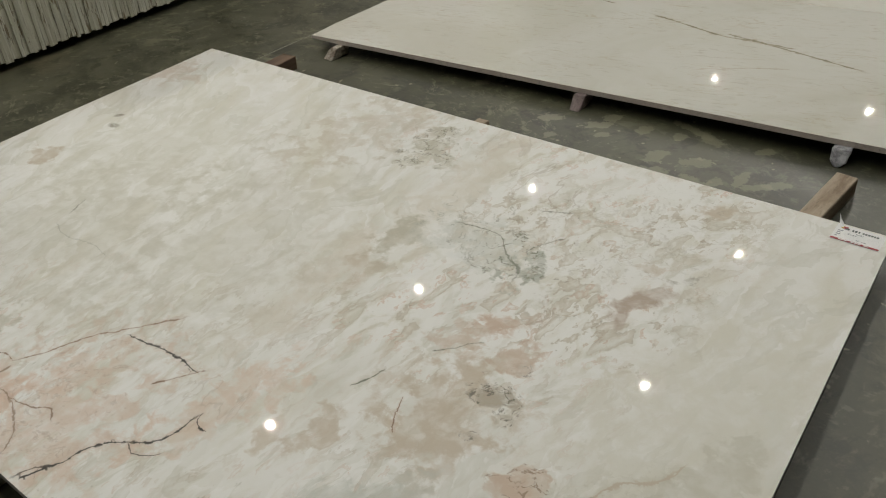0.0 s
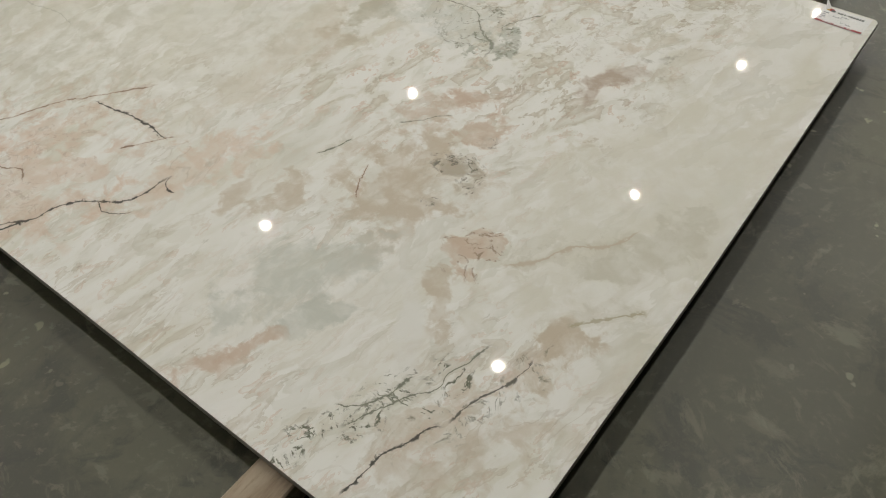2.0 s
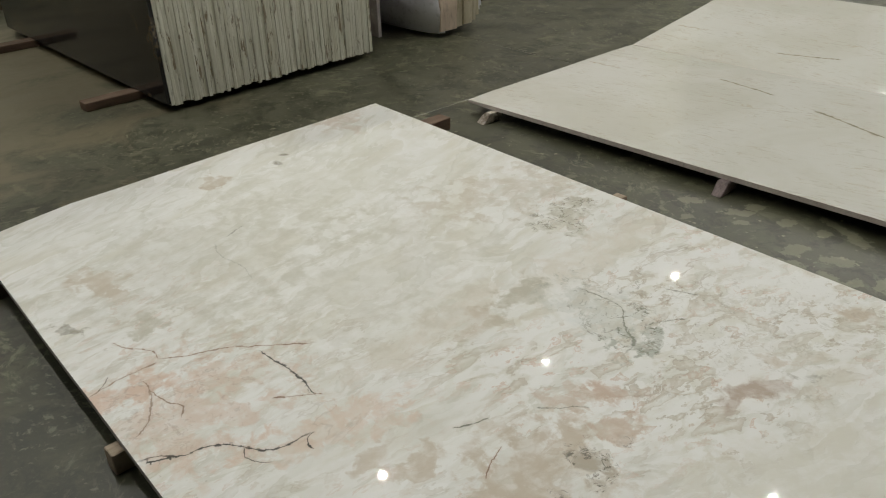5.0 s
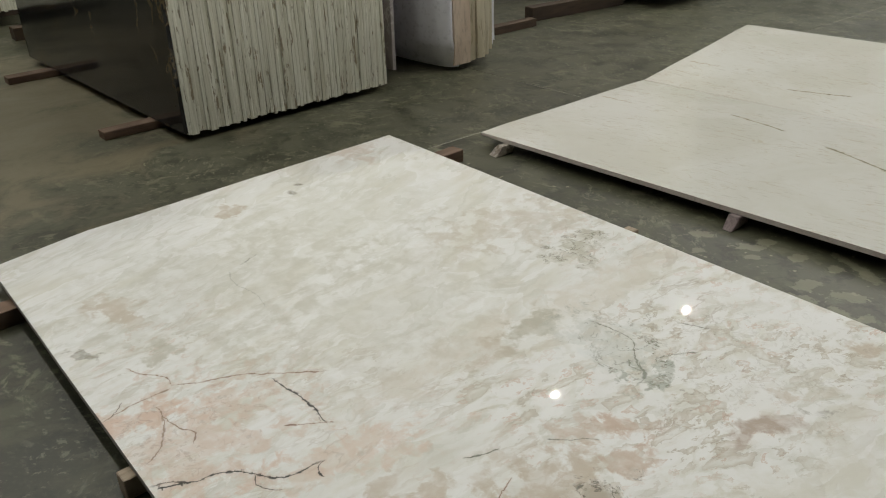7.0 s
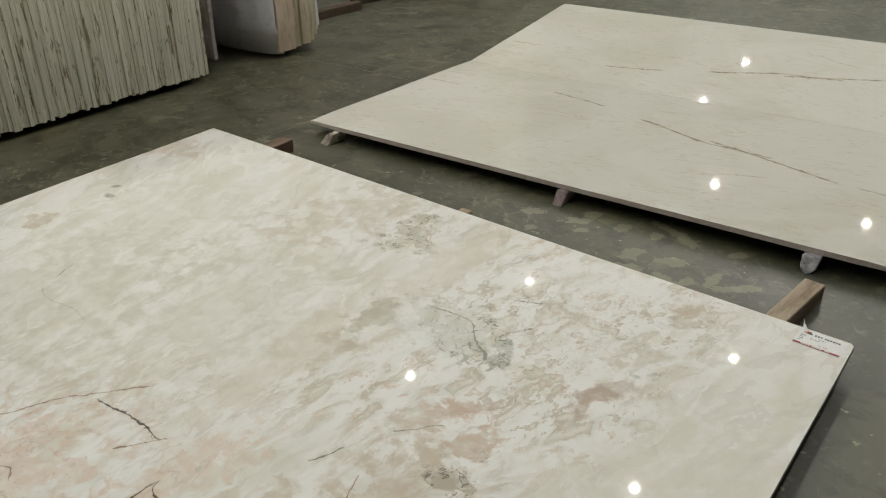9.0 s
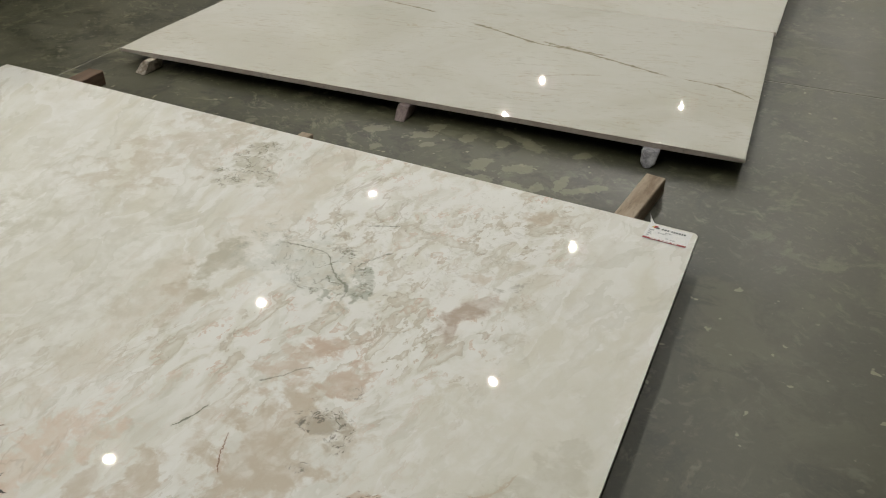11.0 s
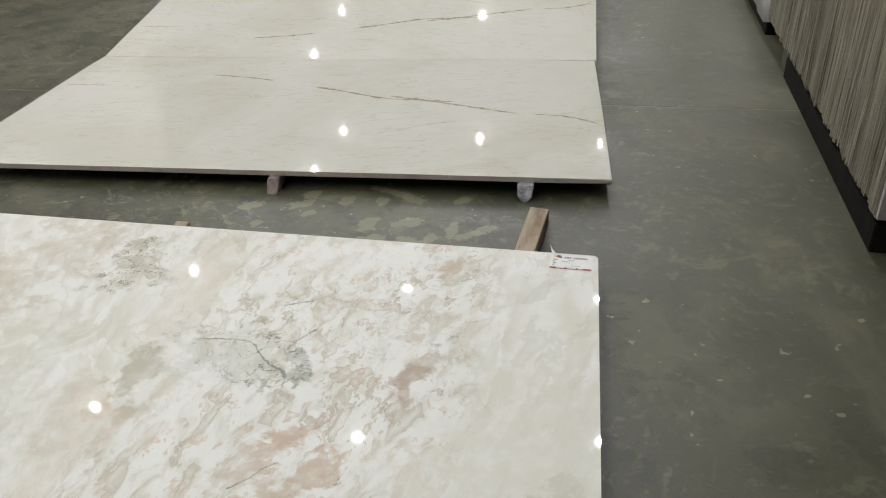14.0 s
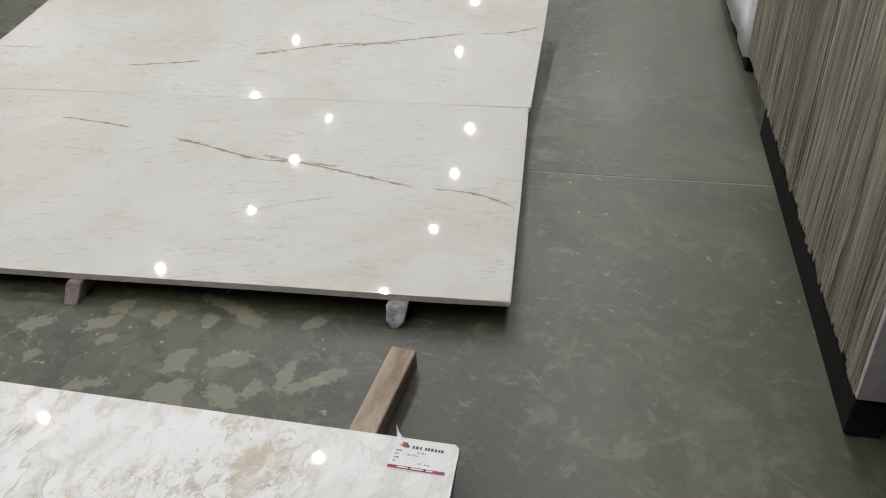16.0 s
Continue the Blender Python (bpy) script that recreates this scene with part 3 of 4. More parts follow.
def glow():
    m = bpy.data.materials.new("lamp_glow")
    m.use_nodes = True
    t = m.node_tree
    t.nodes.remove(t.nodes["Principled BSDF"])
    e = t.nodes.new("ShaderNodeEmission")
    e.inputs[0].default_value = (1.0, 0.97, 0.875, 1)
    e.inputs[1].default_value = LAMP_POWER
    t.links.new(e.outputs[0], t.nodes["Material Output"].inputs[0])
    return m


GLOW = glow()


# ---- mesh helpers ----
def mesh_of(bm, name, material, smooth=False):
    me = bpy.data.meshes.new(name)
    bm.normal_update()
    bm.to_mesh(me)
    bm.free()
    for m in (material if isinstance(material, (list, tuple)) else [material]):
        me.materials.append(m)
    if smooth:
        me.polygons.foreach_set("use_smooth", [True] * len(me.polygons))
    return me


def part(name, bm, material, parent=None, label="", smooth=False):
    ob = new(name, mesh_of(bm, name, material, smooth))
    if parent:
        ob.parent = parent
    return tagged(ob, label)


def box(bm, x0, y0, z0, x1, y1, z1):
    vs = bmesh.ops.create_cube(bm, size=1)["verts"]
    for v in vs:
        v.co = Vector(((x0 + x1) / 2 + v.co.x * (x1 - x0), (y0 + y1) / 2 + v.co.y * (y1 - y0), (z0 + z1) / 2 + v.co.z * (z1 - z0)))
    return vs


def prism(outline, z0, z1, bevel=0.0015):
    """A flat piece with the given outline (anticlockwise), its arrises softened."""
    bm = bmesh.new()
    lo = [bm.verts.new((x, y, z0)) for x, y in outline]
    hi = [bm.verts.new((x, y, z1)) for x, y in outline]
    bm.faces.new(hi)
    bm.faces.new(lo[::-1])
    n = len(outline)
    for i in range(n):
        bm.faces.new((lo[i], lo[(i + 1) % n], hi[(i + 1) % n], hi[i]))
    if bevel:
        rim = [e for e in bm.edges if abs(e.verts[0].co.z - e.verts[1].co.z) < 1e-6]
        bmesh.ops.bevel(bm, geom=rim, offset=bevel, segments=2, profile=0.5, affect="EDGES")
    bm.normal_update()
    for f in bm.faces:
        f.material_index = 1 if abs(f.normal.z) < 0.3 else 0
    return bm


def worn_edge(a, b, n, amount, seed):
    """Points from a towards b (b left out), wandering a little to the side."""
    a, b = Vector(a), Vector(b)
    d = b - a
    side = Vector((-d.y, d.x)).normalized()
    out = []
    for i in range(n):
        k = i / n
        w = 0 if i == 0 else amount * noise.noise(Vector((k * n * 0.35, seed, 0)))
        out.append(tuple(a + d * k + side * w))
    return out


def rough_block(sx, sy, sz, seed, amount=0.004, bevel=0.004, cuts=3):
    """A block on z = 0 with bevelled, uneven sides."""
    bm = bmesh.new()
    box(bm, -sx / 2, -sy / 2, 0, sx / 2, sy / 2, sz)
    bmesh.ops.bevel(bm, geom=bm.edges[:], offset=bevel, segments=1, affect="EDGES")
    bmesh.ops.subdivide_edges(bm, edges=[e for e in bm.edges if e.calc_length() > min(sx, sy, sz) * 0.5], cuts=cuts, use_grid_fill=True)
    for v in bm.verts:
        o = noise.noise_vector(v.co * 14 + Vector((seed * 7.3, 0, 0))) * amount
        if v.co.z < 0.002 or v.co.z > sz - 0.002:
            o.z = 0
        v.co += o
    return bm


# ---- the building ----
SLOPE = 0.043


def joint_y(x):
    return 1.46 + SLOPE * x


def floor():
    base = tagged(new("floor"), "grey-green trowelled concrete warehouse floor", "floor", kind="structure")
    bm = bmesh.new()
    box(bm, -22, -14, -0.2, 20, 30, -0.0016)
    part("joint_filler", bm, JOINT, base, "pale dust-filled joint")
    gap = 0.004
    xs = [-22, -12.8, -7.7, -2.74, 5.0, 12, 20]
    ys = [-14, -9.8, -6.0, -2.3, 1.46, 5.2, 9, 13, 17, 21, 25, 30]
    for i in range(len(xs) - 1):
        for j in range(len(ys) - 1):
            x0, x1 = xs[i] + gap, xs[i + 1] - gap
            q = [(x0, ys[j] + gap), (x1, ys[j] + gap), (x1, ys[j + 1] - gap), (x0, ys[j + 1] - gap)]
            q = [(x, y + SLOPE * x if -13 < y < 29 else y) for x, y in q]
            part("floor_bay", prism(q, -0.1, 0.0, 0.001), [CONCRETE, JOINT], base)


floor()


def shell():
    for name, b in (("wall_west", (-22.2, -14.2, 0, -22, 30.2, 9)), ("wall_east", (20, -14.2, 0, 20.2, 30.2, 9)),
                    ("wall_south", (-22, -14.2, 0, 20, -14, 9)), ("wall_north", (-22, 30, 0, 20, 30.2, 9))):
        bm = bmesh.new()
        box(bm, *b)
        tagged(part(name, bm, PLASTER), "painted warehouse wall in the shadow behind the lamps", "wall", kind="structure")
    bm = bmesh.new()
    n = 168
    rows = []
    for z in (9.0, 9.06):
        rows.append([(bm.verts.new((-22 + 42 * i / n, -14.2, z + (0.05 if i % 4 < 2 else 0))), bm.verts.new((-22 + 42 * i / n, 30.2, z + (0.05 if i % 4 < 2 else 0)))) for i in range(n + 1)])
    for r in rows:
        for a, b in zip(r, r[1:]):
            bm.faces.new((a[0], b[0], b[1], a[1]))
    tagged(part("ceiling", bm, STEEL), "ribbed metal roof sheeting high over the floor", "ceiling", kind="structure")


shell()


# ---- lamps ----
def lathe(profile, n=20):
    bm = bmesh.new()
    rings = [[bm.verts.new((r * math.cos(2 * math.pi * i / n), r * math.sin(2 * math.pi * i / n), z)) for i in range(n)] for r, z in profile]
    for a, b in zip(rings, rings[1:]):
        for i in range(n):
            bm.faces.new((a[i], a[(i + 1) % n], b[(i + 1) % n], b[i]))
    bm.faces.new(rings[0][::-1])
    bm.faces.new(rings[-1])
    return bm


def high_bay():
    lamp = tagged(new("high_bay_lamp"), "round white high-bay lamp hanging from the roof", "lamp", "lamps under the roof")
    part("housing", lathe([(0.085, 0.0), (0.12, 0.02), (0.13, 0.05), (0.10, 0.09), (0.08, 0.2), (0.03, 0.22)]), STEEL, lamp)
    part("diffuser", lathe([(0.036, -0.012), (0.040, -0.002)]), GLOW, lamp, "glowing white diffuser")
    part("hanging_rod", lathe([(0.008, 0.2), (0.008, 2.42)], 8), STEEL, lamp)
    return lamp


def lamps():
    first = high_bay()
    spots = []
    for y, xs in ((-4.6, (-6.4, -2.7)), (-1.2, (-10.0, -6.4, -2.7)), (2.2, (-6.45, -2.68, 0.4)), (5.54, (-6.66, -2.81)), (5.95, (0.38,)),
                  (9.1, (-6.8, -2.9)), (9.25, (0.28,)), (11.2, (-6.02, -2.51)), (13.35, (-5.94, -2.54)), (15.5, (-5.9, -2.58, 0.2)), (17.9, (0.53,))):
        spots += [(x, y, 6.6) for x in xs]
    first.matrix_basis = pose(*spots[0])
    for s in spots[1:]:
        copy_thing(first, pose(*s))


lamps()


# ---- the rose slab and what it lies on ----
def rose_slab():
    out = worn_edge((-2.853, 0.0), (-2.775, -1.50), 8, 0.006, 1)
    out += worn_edge((-2.775, -1.50), (-2.70, -1.862), 4, 0.008, 2)
    out += worn_edge((-2.70, -1.862), (0.025, -1.883), 14, 0.003, 3)
    out += worn_edge((0.025, -1.883), (0.046, -1.86), 2, 0.0, 4)
    out += worn_edge((0.046, -1.86), (0.038, -1.10), 4, 0.002, 5)
    out += worn_edge((0.038, -1.10), (0.008, -0.008), 6, 0.002, 6)
    out += worn_edge((0.008, -0.008), (-0.004, 0.004), 2, 0.0, 6)
    out += worn_edge((-0.004, 0.004), (-2.853, 0.0), 12, 0.003, 7)
    ob = part("marble_slab", prism(out, 0.06, 0.08), [ROSE, EDGE_ROSE])
    tagged(ob, "polished white marble slab with rose, tan and dark green veins, lying on timbers", "marble slab")


rose_slab()


def timber(a, b, width, height, seed, mat=None, label="sawn brown timber bearer on the concrete floor"):
    """A timber that lies from a to b."""
    a, b = Vector((*a, 0)), Vector((*b, 0))
    d = b - a
    bm = rough_block(width, d.length, height, seed, 0.003, 0.003, 5)
    ob = part("timber_bearer", bm, mat or TIMBER)
    ob.matrix_basis = Matrix.Translation((a + b) / 2) @ pose(0, 0, 0, 0, 0, math.degrees(math.atan2(d.y, d.x)) - 90)
    return tagged(ob, label, "timber", "timber bearers")


timber((-2.52, 0.16), (-2.41, -2.06), 0.075, 0.06, 1, RED_TIMBER)
timber((-1.40, 0.07), (-1.36, -1.905), 0.048, 0.06, 2)
timber((-0.197, 0.327), (-0.262, -0.42), 0.066, 0.06, 3)
timber((-0.36, -1.0), (-0.35, -2.06), 0.085, 0.06, 4)


# ---- the pair of cream slabs ----
SEAM_L, SEAM_R = Vector((-2.615, 1.672)), Vector((-0.0485, 1.875))
ALONG = (SEAM_R - SEAM_L).normalized()
ACROSS = Vector((-ALONG.y, ALONG.x))


def cream_slabs():
    fl, fr = Vector((-2.592, 0.372)), Vector((0.048, 0.556))
    out = worn_edge(fl, fr, 14, 0.003, 11) + worn_edge(fr, SEAM_R, 8, 0.003, 12) + worn_edge(SEAM_R, SEAM_L, 8, 0.0, 13) + worn_edge(SEAM_L, fl, 8, 0.004, 14)
    m = Matrix.Translation((*SEAM_L, 0)) @ pose(0, 0, 0, 0, 0, math.degrees(math.atan2(ALONG.y, ALONG.x)))
    loc = m.inverted()
    flat = [(loc @ Vector((*p, 0))).to_2d() for p in out]
    near = part("marble_slab", prism(flat, 0.0, 0.02, 0.006), [CREAM, EDGE_CREAM])
    near.matrix_basis = Matrix.Translation((0, 0, 0.05)) @ m
    tagged(near, "polished cream marble slab with one long ochre vein, raised on stone chunks", "marble slab")
    back = [(p.x + 0.008 - 0.050 * p.y, -p.y * 0.955 + 0.004) for p in flat][::-1]
    far = part("marble_slab", prism(back, 0.0, 0.02), [CREAM_TWIN, EDGE_CREAM])
    far.matrix_basis = Matrix.Translation((0, 0, 0.05)) @ m @ pose(0, 0, 0, 5.2)
    tagged(far, "polished cream marble slab, mirror twin of its neighbour, tilted up behind it", "marble slab")


cream_slabs()


# ---- bundles of upright slabs ----
def edge_slab(length, height, thick, seed, fill=0.475, wave=0.006, chamfer=0.0008):
    """An upright slab: runs along -x from x = 0, y is its thickness; the end at x = 0 is saw-torn."""
    bm = bmesh.new()
    n = 12
    ring = []
    for i in range(n + 1):
        z = height * i / n
        o = wave * noise.noise(Vector((z * 3.1, seed * 5.7, 0))) + wave * 0.5 * noise.noise(Vector((z * 17, seed * 3.1, 4)))
        w = thick * (fill + 0.04 * noise.noise(Vector((z * 9, seed, 9))))
        zz = z if i else 0.02 * noise.noise(Vector((seed * 2.9, 1, 1))) + 0.012
        ring.append([bm.verts.new(c) for c in ((o - chamfer, -w, zz), (o, -w * 0.6, zz), (o, w * 0.6, zz), (o - chamfer, w, zz), (-length, w, zz), (-length, -w, zz))])
    for a, b in zip(ring, ring[1:]):
        for i in range(6):
            bm.faces.new((a[i], a[(i + 1) % 6], b[(i + 1) % 6], b[i]))
    bm.faces.new(ring[0][::-1])
    bm.faces.new(ring[-1])
    return bm


def bundle(origin, heading, count, pitch, length, height, material, label, group, seed, first=None, jitter=0.0035, z=0.04):
    """Upright slabs side by side along the y of the given heading, their torn ends on x = 0."""
    rnd = random.Random(seed)
    kinds = [mesh_of(edge_slab(length, height, pitch, seed + k), "stone_slab", material) for k in range(7)]
    base = Matrix.Translation((*origin, 0)) @ pose(0, 0, 0, 0, 0, heading)
    for i in range(count):
        me = kinds[rnd.randrange(7)]
        if first and i == 0:
            me = mesh_of(edge_slab(length, height, pitch, seed + 20), "stone_slab", first[0])
        ob = new("stone_slab", me)
        ob.matrix_basis = base @ pose(rnd.uniform(-jitter, jitter), pitch * (i + 0.5), z + rnd.uniform(-0.004, 0.01))
        tagged(ob, first[1] if first and i == 0 else label, "stone slab", group)


GREY_GROUP, CREAM_GROUP, BROWN_GROUP, FAR_GROUP = "slabs of the grey bundle", "slabs of the cream bundle", "slabs of the brown bundle", "slabs of the far bundles"
bundle((-3.672, -0.705), 2.0, 62, 0.0214, 2.42, 1.9, SAWN, "upright rough-edged grey stone slab in a tight bundle", GREY_GROUP, 1,
       (DARK_STONE, "black polished stone slab with gold veins closing a bundle"), z=0.028)
bundle((-7.60, -1.95), 0, 60, 0.026, 2.4, 1.9, SAWN, "pale upright stone slab in a far bundle", FAR_GROUP, 3, z=0.12)
bundle((-3.98, 3.66), 0, 30, 0.024, 2.4, 1.9, SAWN, "upright stone slab in a bundle far behind", FAR_GROUP, 4, (GREY_STONE, "grey polished slab closing a far bundle"), z=0.11)


def right_bundle():
    rnd = random.Random(5)
    kinds = [mesh_of(edge_slab(2.4, 1.9, 0.02, 40 + k, 0.497, 0.0016, 0.0001), "stone_slab", SAWN_BROWN) for k in range(9)]
    front = mesh_of(edge_slab(2.4, 1.9, 0.02, 60), "stone_slab", GREY_STONE)
    for i in range(113):
        ob = new("stone_slab", front if i == 0 else kinds[rnd.randrange(9)])
        hem = 0.112 + 0.012 * noise.noise(Vector((i * 0.21, 3, 3))) + rnd.uniform(0, 0.011)
        ob.matrix_basis = pose(0.860 + 0.004 * noise.noise(Vector((i * 0.13, 8, 1))) + rnd.uniform(-0.0006, 0.0006), 0.255 + 0.02 * (i + 0.5), hem, 0, 0, 180)
        tagged(ob, "grey marble slab with white veins closing a bundle" if i == 0 else "upright brown stone slab with torn edge in a bundle", "stone slab", BROWN_GROUP)


right_bundle()


def cream_bundle():
    """Thick cream slabs with dark gaps between them, torn at the foot; the last ones thin and white."""
    y = 1.170
    for k, (thick, lift, out, mat) in enumerate(((0.150, 0.0, 0.012, SAWN_PINK), (0.058, 0.004, 0.0, SAWN_CREAM), (0.072, 0.01, 0.006, SAWN_CREAM), (0.046, 0.02, -0.004, SAWN_CREAM),
                                                 (0.034, 0.05, -0.012, SAWN_CREAM), (0.018, 0.075, -0.02, WRAP), (0.016, 0.09, -0.03, WRAP))):
        ob = part("stone_slab", edge_slab(2.3, 1.9, thick, 90 + k, 0.46, 0.014), mat)
        ob.matrix_basis = pose(-3.745 + out, y + thick / 2, 0.03 + lift)
        y += thick
        tagged(ob, "thin white slab with torn edge at the end of a bundle" if mat == WRAP else "thick cream stone slab with torn edge in a bundle", "stone slab", CREAM_GROUP)


cream_bundle()


def loose_slab():
    bm = edge_slab(2.2, 1.85, 0.025, 77)
    ob = part("stone_slab", bm, GREY_STONE)
    ob.matrix_basis = pose(-3.86, 0.79, 0.045)
    tagged(ob, "grey stone slab standing loose beside a bundle", "stone slab", CREAM_GROUP)


loose_slab()


def offcut():
    """The rough outer piece of a block: bulged face, rounded foot."""
    bm = bmesh.new()
    n, m = 14, 10
    grid = []
    for i in range(n + 1):
        k = i / n
        row = []
        for j in range(m + 1):
            z = 1.9 * j / m
            foot = 0.05 * max(0.0, 1 - z / 0.12) ** 2
            y = -0.13 * math.sin(math.pi * 0.5 * min(1.0, k * 1.3)) + 0.012 * noise.noise(Vector((k * 6, z * 5, 3))) + foot
            x = -2.2 * (k ** 2.6) + 0.015 * noise.noise(Vector((k * 9, z * 7, 8)))
            row.append(bm.verts.new((x, y, z)))
        grid.append(row)
    for i in range(n):
        for j in range(m):
            bm.faces.new((grid[i][j], grid[i][j + 1], grid[i + 1][j + 1], grid[i + 1][j]))
    back = [bm.verts.new((grid[-1][j].co.x, 0.0, grid[-1][j].co.z)) for j in range(m + 1)]
    for j in range(m):
        bm.faces.new((grid[-1][j], grid[-1][j + 1], back[j + 1], back[j]))
        bm.faces.new((back[j], back[j + 1], grid[0][j + 1], grid[0][j]))
    bm.faces.new([grid[i][0] for i in range(n + 1)] + [back[0]])
    bm.faces.new(([grid[i][m] for i in range(n + 1)] + [back[m]])[::-1])
    bmesh.ops.recalc_face_normals(bm, faces=bm.faces[:])
    ob = part("block_offcut", bm, WRAP, smooth=True)
    ob.matrix_basis = pose(-3.735, 1.165, 0.03)
    tagged(ob, "pale rough offcut of a marble block standing against a bundle", "stone block")


offcut()


def wrapped_bundle():
    """A bundle under white sheeting with a ragged lower hem."""
    bm = bmesh.new()
    n, m = 60, 12
    path = [(2.3, 0.0)] + [(0.0, 0.0)] + [(0.0, 2.2)] + [(2.3, 2.2)]
    pts = []
    for (x0, y0), (x1, y1) in zip(path, path[1:]):
        for i in range(n // 3):
            k = i / (n // 3)
            pts.append((x0 + (x1 - x0) * k, y0 + (y1 - y0) * k))
    rows = []
    for j in range(m + 1):
        z = 1.9 * j / m
        rows.append([bm.verts.new((x + 0.02 * noise.noise(Vector((x * 4, y * 4, z * 2))), y + 0.02 * noise.noise(Vector((x * 4, y * 4, z * 2 + 9))),
                                   z if j else 0.025 * noise.noise(Vector((x * 9, y * 9, 1))))) for x, y in pts])
    for a, b in zip(rows, rows[1:]):
        for i in range(len(a)):
            bm.faces.new((a[i], a[(i + 1) % len(a)], b[(i + 1) % len(a)], b[i]))
    bm.faces.new(rows[0][::-1])
    bm.faces.new(rows[-1])
    bmesh.ops.recalc_face_normals(bm, faces=bm.faces[:])
    ob = part("wrapped_stone_block", bm, WRAP, smooth=True)
    ob.matrix_basis = pose(0.85, 2.58, 0.085)
    tagged(ob, "slab bundle wrapped in white sheeting with a ragged hem", "stone slab")


wrapped_bundle()

# bearers under the bundles
timber((-4.06, -1.0), (-4.06, 0.75), 0.085, 0.045, 11, RED_TIMBER)
timber((-5.63, -1.07), (-5.63, 0.75), 0.10, 0.045, 12, RED_TIMBER)
timber((-4.6, 1.12), (-4.6, 1.72), 0.09, 0.045, 13, DARK_TIMBER, "dark weathered timber bearer under a bundle")
timber((-5.7, 1.12), (-5.7, 1.72), 0.09, 0.045, 14, DARK_TIMBER, "dark weathered timber bearer under a bundle")
timber((-7.02, -0.66), (-7.0, 0.7), 0.14, 0.10, 15, DARK_TIMBER, "dark weathered timber bearer on the floor")
timber((-8.2, -2.0), (-8.2, -0.3), 0.10, 0.12, 16, DARK_TIMBER, "dark weathered timber bearer under a far bundle")
timber((-9.4, -2.0), (-9.4, -0.3), 0.10, 0.12, 17, DARK_TIMBER, "dark weathered timber bearer under a far bundle")
timber((-4.36, 2.0), (-4.36, 2.53), 0.08, 0.06, 18, DARK_TIMBER, "dark weathered timber bearer on the floor")
timber((-4.50, 2.62), (-4.42, 3.66), 0.10, 0.11, 19, DARK_TIMBER, "dark weathered timber bearer on the floor")
timber((-4.5, 3.68), (-4.5, 4.42), 0.10, 0.11, 20, DARK_TIMBER, "dark weathered timber bearer under a far bundle")
timber((-5.9, 3.6), (-5.9, 4.42), 0.10, 0.11, 21, DARK_TIMBER, "dark weathered timber bearer under a far bundle")
timber((1.5, 0.32), (1.5, 2.55), 0.10, 0.11, 22, DARK_TIMBER, "dark weathered timber bearer under a bundle")
timber((2.9, 0.32), (2.9, 2.55), 0.10, 0.11, 23, DARK_TIMBER, "dark weathered timber bearer under a bundle")
timber((1.3, 2.66), (1.3, 4.8), 0.10, 0.07, 24, DARK_TIMBER, "dark weathered timber bearer under a bundle")
timber((2.8, 2.66), (2.8, 4.8), 0.10, 0.07, 25, DARK_TIMBER, "dark weathered timber bearer under a bundle")


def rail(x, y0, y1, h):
    """A made-up black box bar that stands in for the shade under a bundle."""
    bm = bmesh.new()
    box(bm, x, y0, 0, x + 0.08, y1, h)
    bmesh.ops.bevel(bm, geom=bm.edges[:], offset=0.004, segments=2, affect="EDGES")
    tagged(part("steel_rail", bm, GAP_SHADE), "black bar standing in for the shade in the gap under a slab bundle", "rail", "rails under the bundles")


# added bars that darken the gap below the brown and the wrapped bundle
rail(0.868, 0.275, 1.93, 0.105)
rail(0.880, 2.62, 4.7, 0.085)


def sleeper(x0, x1, y, w, h):
    bm = rough_block(x1 - x0, w, h, 31, 0.002, 0.004)
    ob = part("concrete_sleeper", bm, CONCRETE)
    ob.matrix_basis = pose((x0 + x1) / 2, y, 0)
    tagged(ob, "grey concrete sleeper under a bundle of slabs", "sleeper")


sleeper(0.882, 1.42, 2.02, 0.16, 0.11)


# ---- chunks under the cream slabs ----
def chunk(name, x, y, turn, size, material, label, seed, cracked=0.006):
    ob = part(name, rough_block(*size, seed, cracked, 0.010, 3), material)
    ob.matrix_basis = pose(x, y, 0, 0, 0, turn)
    tagged(ob, label, "stone chunk", "chunks under the cream slabs")


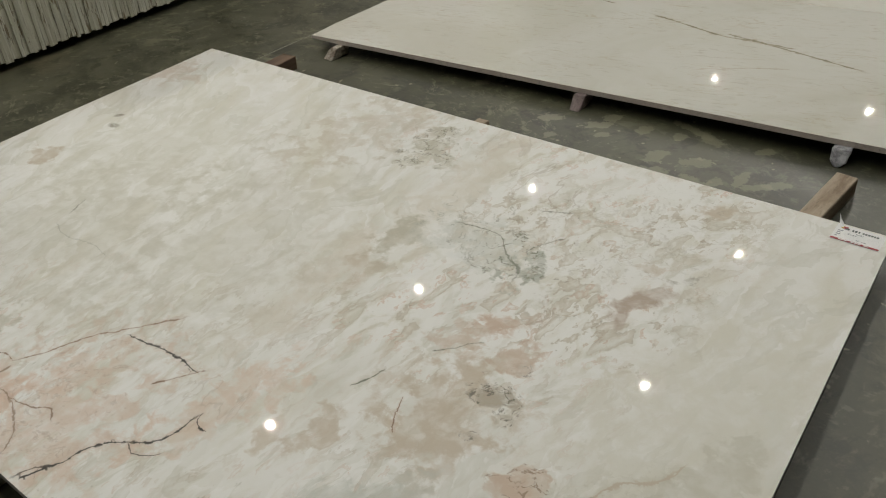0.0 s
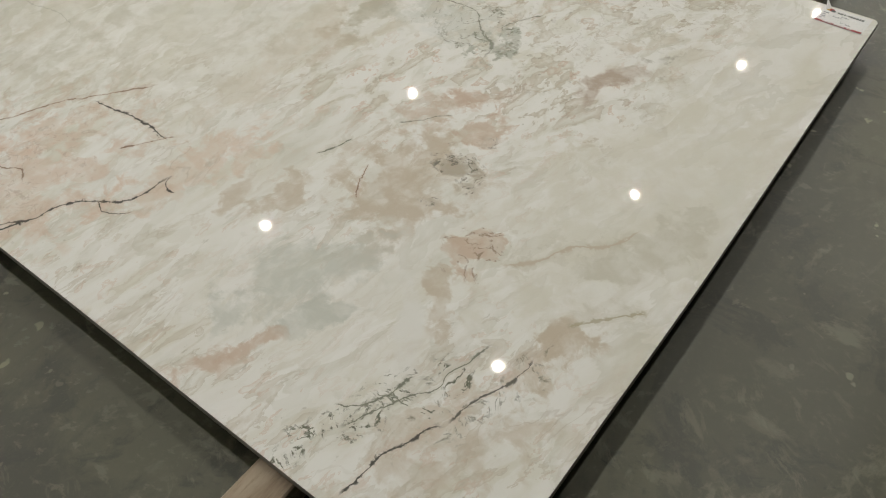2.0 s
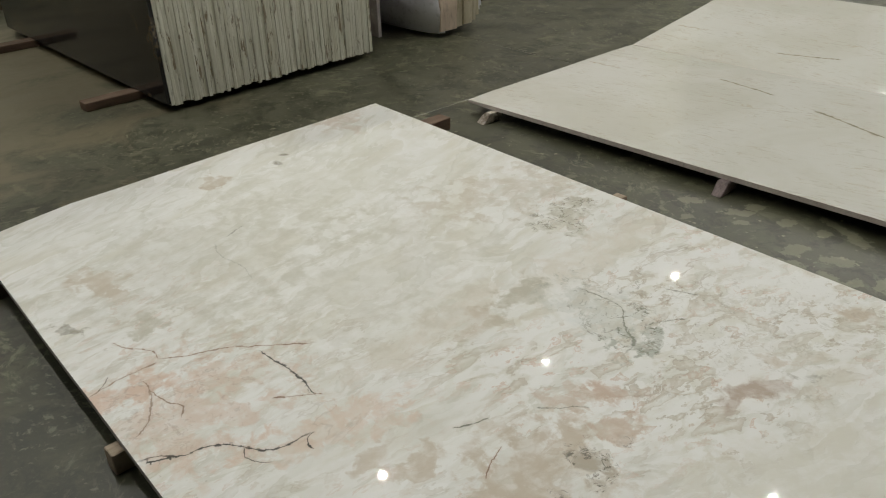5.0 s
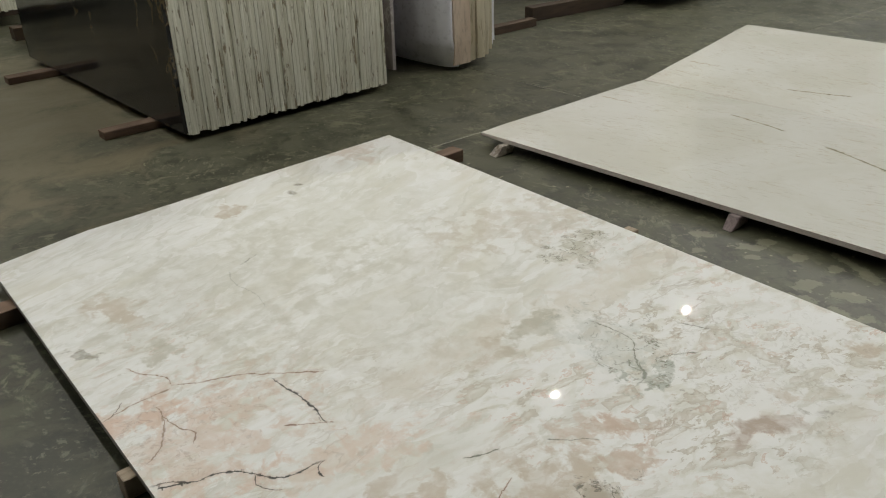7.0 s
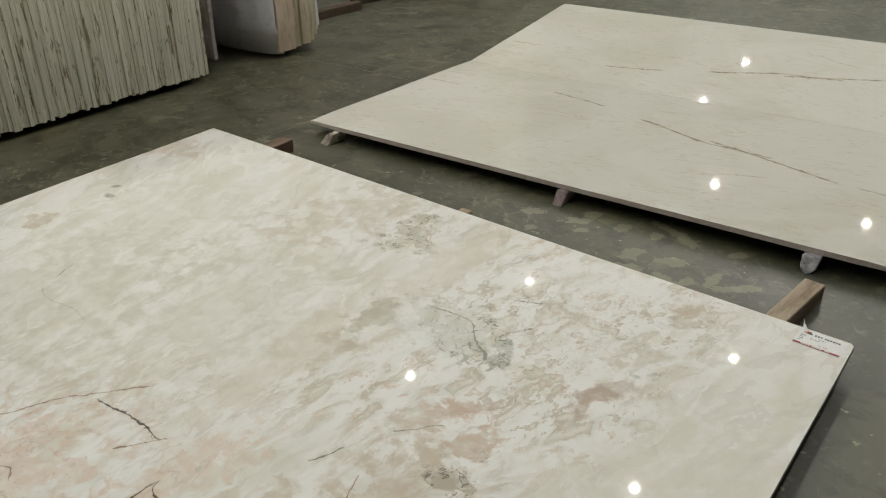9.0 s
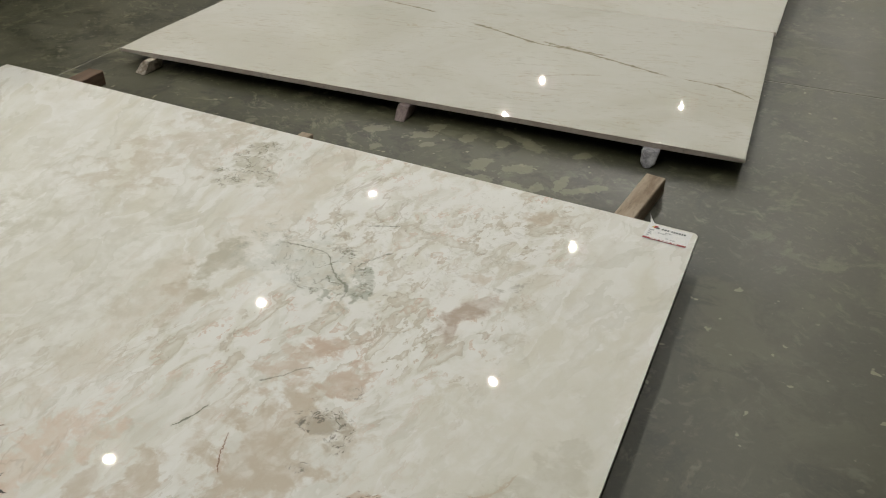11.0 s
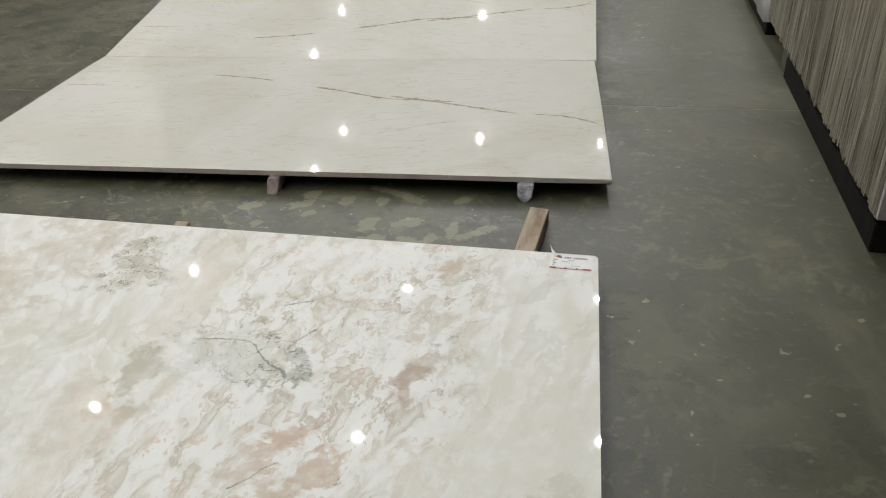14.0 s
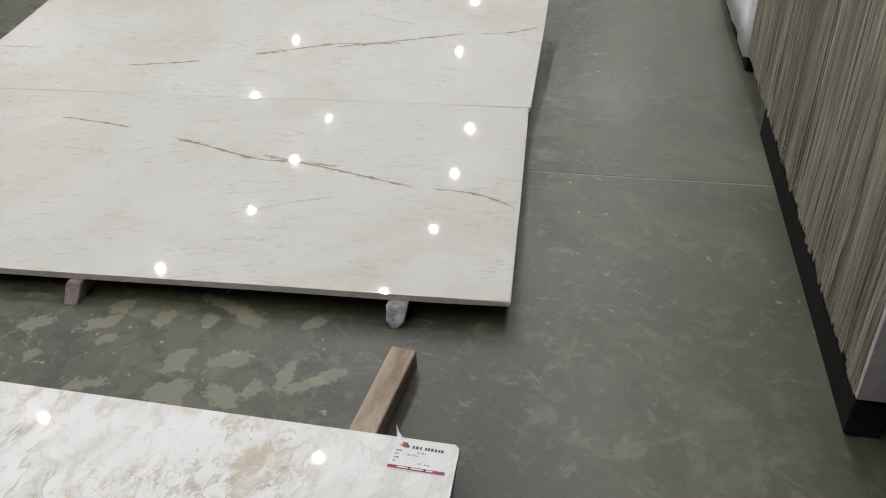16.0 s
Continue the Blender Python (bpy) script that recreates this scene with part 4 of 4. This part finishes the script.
def shaped_chunk(outline, depth, taper, material, label, seed, rough, place, slope=0.85):
    """A prop whose front has the given outline (across, up) and leans back by slope; it runs under the slab and narrows by taper."""
    bm = bmesh.new()
    n = len(outline)
    rings = []
    for k in range(5):
        rings.append([bm.verts.new((u * (1 - taper * k / 4), depth * k / 4 + slope * v * (1 - k / 4), v)) for u, v in outline])
    for a, b in zip(rings, rings[1:]):
        for i in range(n):
            bm.faces.new((a[i], a[(i + 1) % n], b[(i + 1) % n], b[i]))
    bm.faces.new(rings[0][::-1])
    bm.faces.new(rings[-1])
    bmesh.ops.recalc_face_normals(bm, faces=bm.faces[:])
    bmesh.ops.bevel(bm, geom=[e for e in bm.edges if e.calc_face_angle(0) > 0.5], offset=0.0025, segments=1, affect="EDGES")
    bmesh.ops.subdivide_edges(bm, edges=bm.edges[:], cuts=1, use_grid_fill=True)
    for v in bm.verts:
        o = noise.noise_vector(v.co * 26 + Vector((seed * 3.7, 0, 0))) * rough
        o.z *= min(1.0, v.co.z / 0.01) * (0.0 if v.co.z > 0.049 else 1.0)
        v.co += o
        v.co.z = min(max(v.co.z, 0.0), 0.05)
    ob = part("stone_chunk", bm, material)
    ob.matrix_basis = pose(*place)
    tagged(ob, label, "stone chunk", "chunks under the cream slabs")


shaped_chunk(((-0.030, 0), (0.022, 0), (0.030, 0.03), (0.028, 0.05), (-0.006, 0.05), (-0.022, 0.034)), 0.11, 0.1, STONE_TAN, "tan and white broken stone wedge propping a slab", 41, 0.006, (-2.435, 0.305, 0, 0, 0, -6))
shaped_chunk(((-0.021, 0), (0.021, 0), (0.023, 0.044), (0.020, 0.05), (-0.022, 0.05), (-0.024, 0.044)), 0.12, 0.0, STONE_PLUM, "plum-brown sawn stone offcut propping a slab", 42, 0.0016, (-1.213, 0.404, 0, 0, 0, 3))
shaped_chunk(((-0.012, 0), (0.012, 0), (0.026, 0.016), (0.031, 0.05), (-0.028, 0.05), (-0.030, 0.014)), 0.12, 0.1, STONE_GREY, "grey white-veined broken rock propping a slab", 43, 0.007, (-0.262, 0.466, 0, 0, 0, 4))
for i, x in enumerate((-2.35, -1.25, -0.3)):
    chunk("stone_chunk", x, joint_y(x) + 0.22, 0, (0.06, 0.16, 0.05), STONE_PLUM, "stone offcut propping two slabs at their seam", 44 + i)
    chunk("stone_chunk", x, joint_y(x) + 1.36, 0, (0.07, 0.12, 0.128), STONE_PLUM, "tall stone offcut propping the back of a slab", 48 + i)


# ---- paper label on the rose slab ----
def paper_label():
    tag = tagged(new("paper_label"), "white printed paper label with a red strip on the slab corner", "label")
    tag.matrix_basis = pose(-0.137, -0.088, 0.0806, 0, 0, -1.0)

    def bit(name, x0, y0, x1, y1, material, lift=0.0, label=""):
        part(name, prism([(x0, y0), (x1, y0), (x1, y1), (x0, y1)], lift, lift + 0.0005, 0), [material, material], tag, label)

    bit("paper", 0, 0, 0.128, 0.084, PAPER)
    bit("red_strip", 0.001, 0.002, 0.126, 0.010, RED_INK, 0.0007, "dark red strip with pale print")
    for x0, x1 in ((0.022, 0.046), (0.052, 0.080), (0.086, 0.100)):
        bit("strip_print", x0, 0.0045, x1, 0.0075, PAPER, 0.0014)
    bit("logo_yellow", 0.012, 0.066, 0.019, 0.078, YELLOW_INK, 0.0007)
    bit("logo_red", 0.019, 0.064, 0.030, 0.077, RED_INK, 0.0007)
    bit("logo_dark", 0.024, 0.062, 0.035, 0.070, DARK_INK, 0.0014)
    x = 0.042
    for w in (0.006, 0.008, 0.005, 0, 0.005, 0.006, 0.007, 0.007, 0.005, 0.007):
        if w:
            bit("title_bar", x, 0.062, x + w * 0.8, 0.070, DARK_INK, 0.0007)
        x += (w or 0.004) + 0.0012
    for y, x1 in ((0.050, 0.022), (0.040, 0.017), (0.030, 0.020), (0.020, 0.014)):
        bit("print_line", 0.008, y, x1, y + 0.004, PENCIL, 0.0007)
    for x0, y, x1 in ((0.036, 0.041, 0.062), (0.056, 0.050, 0.078), (0.064, 0.020, 0.072), (0.078, 0.019, 0.092)):
        for i in range(4):
            a = x0 + (x1 - x0) * i / 4
            bit("handwriting", a, y + 0.001 * (i % 2), a + (x1 - x0) * 0.16, y + 0.005 - 0.002 * (i % 2), PENCIL, 0.0007)
    return tag


paper_label()


def tape_shred():
    bm = prism([(-0.006, -0.012), (0.004, -0.014), (0.007, 0.004), (0.002, 0.020), (-0.001, 0.034), (-0.003, 0.016)], 0.0, 0.0006, 0)
    for v in bm.verts:
        v.co.z += max(0.0, v.co.y) ** 2 * 14
    ob = part("tape_shred", bm, [PAPER, PAPER])
    ob.matrix_basis = pose(-0.127, -0.006, 0.082, 0, 0, 25)
    tagged(ob, "torn shred of white tape curling off the slab edge", "tape")


tape_shred()


# ---- white container on the floor ----
def container():
    prof = [(0.06, 0.0), (0.115, 0.012), (0.142, 0.05), (0.150, 0.10), (0.146, 0.18), (0.128, 0.26), (0.09, 0.31), (0.045, 0.33), (0.04, 0.36)]
    ob = tagged(new("plastic_container"), "white rounded plastic container on the concrete floor", "container")
    part("body", lathe(prof, 32), PLASTIC, ob, smooth=True)
    part("cap", lathe([(0.046, 0.345), (0.048, 0.35), (0.048, 0.375), (0.042, 0.38)], 20), PLASTIC, ob)
    ob.matrix_basis = pose(1.0, -0.41, 0)


container()
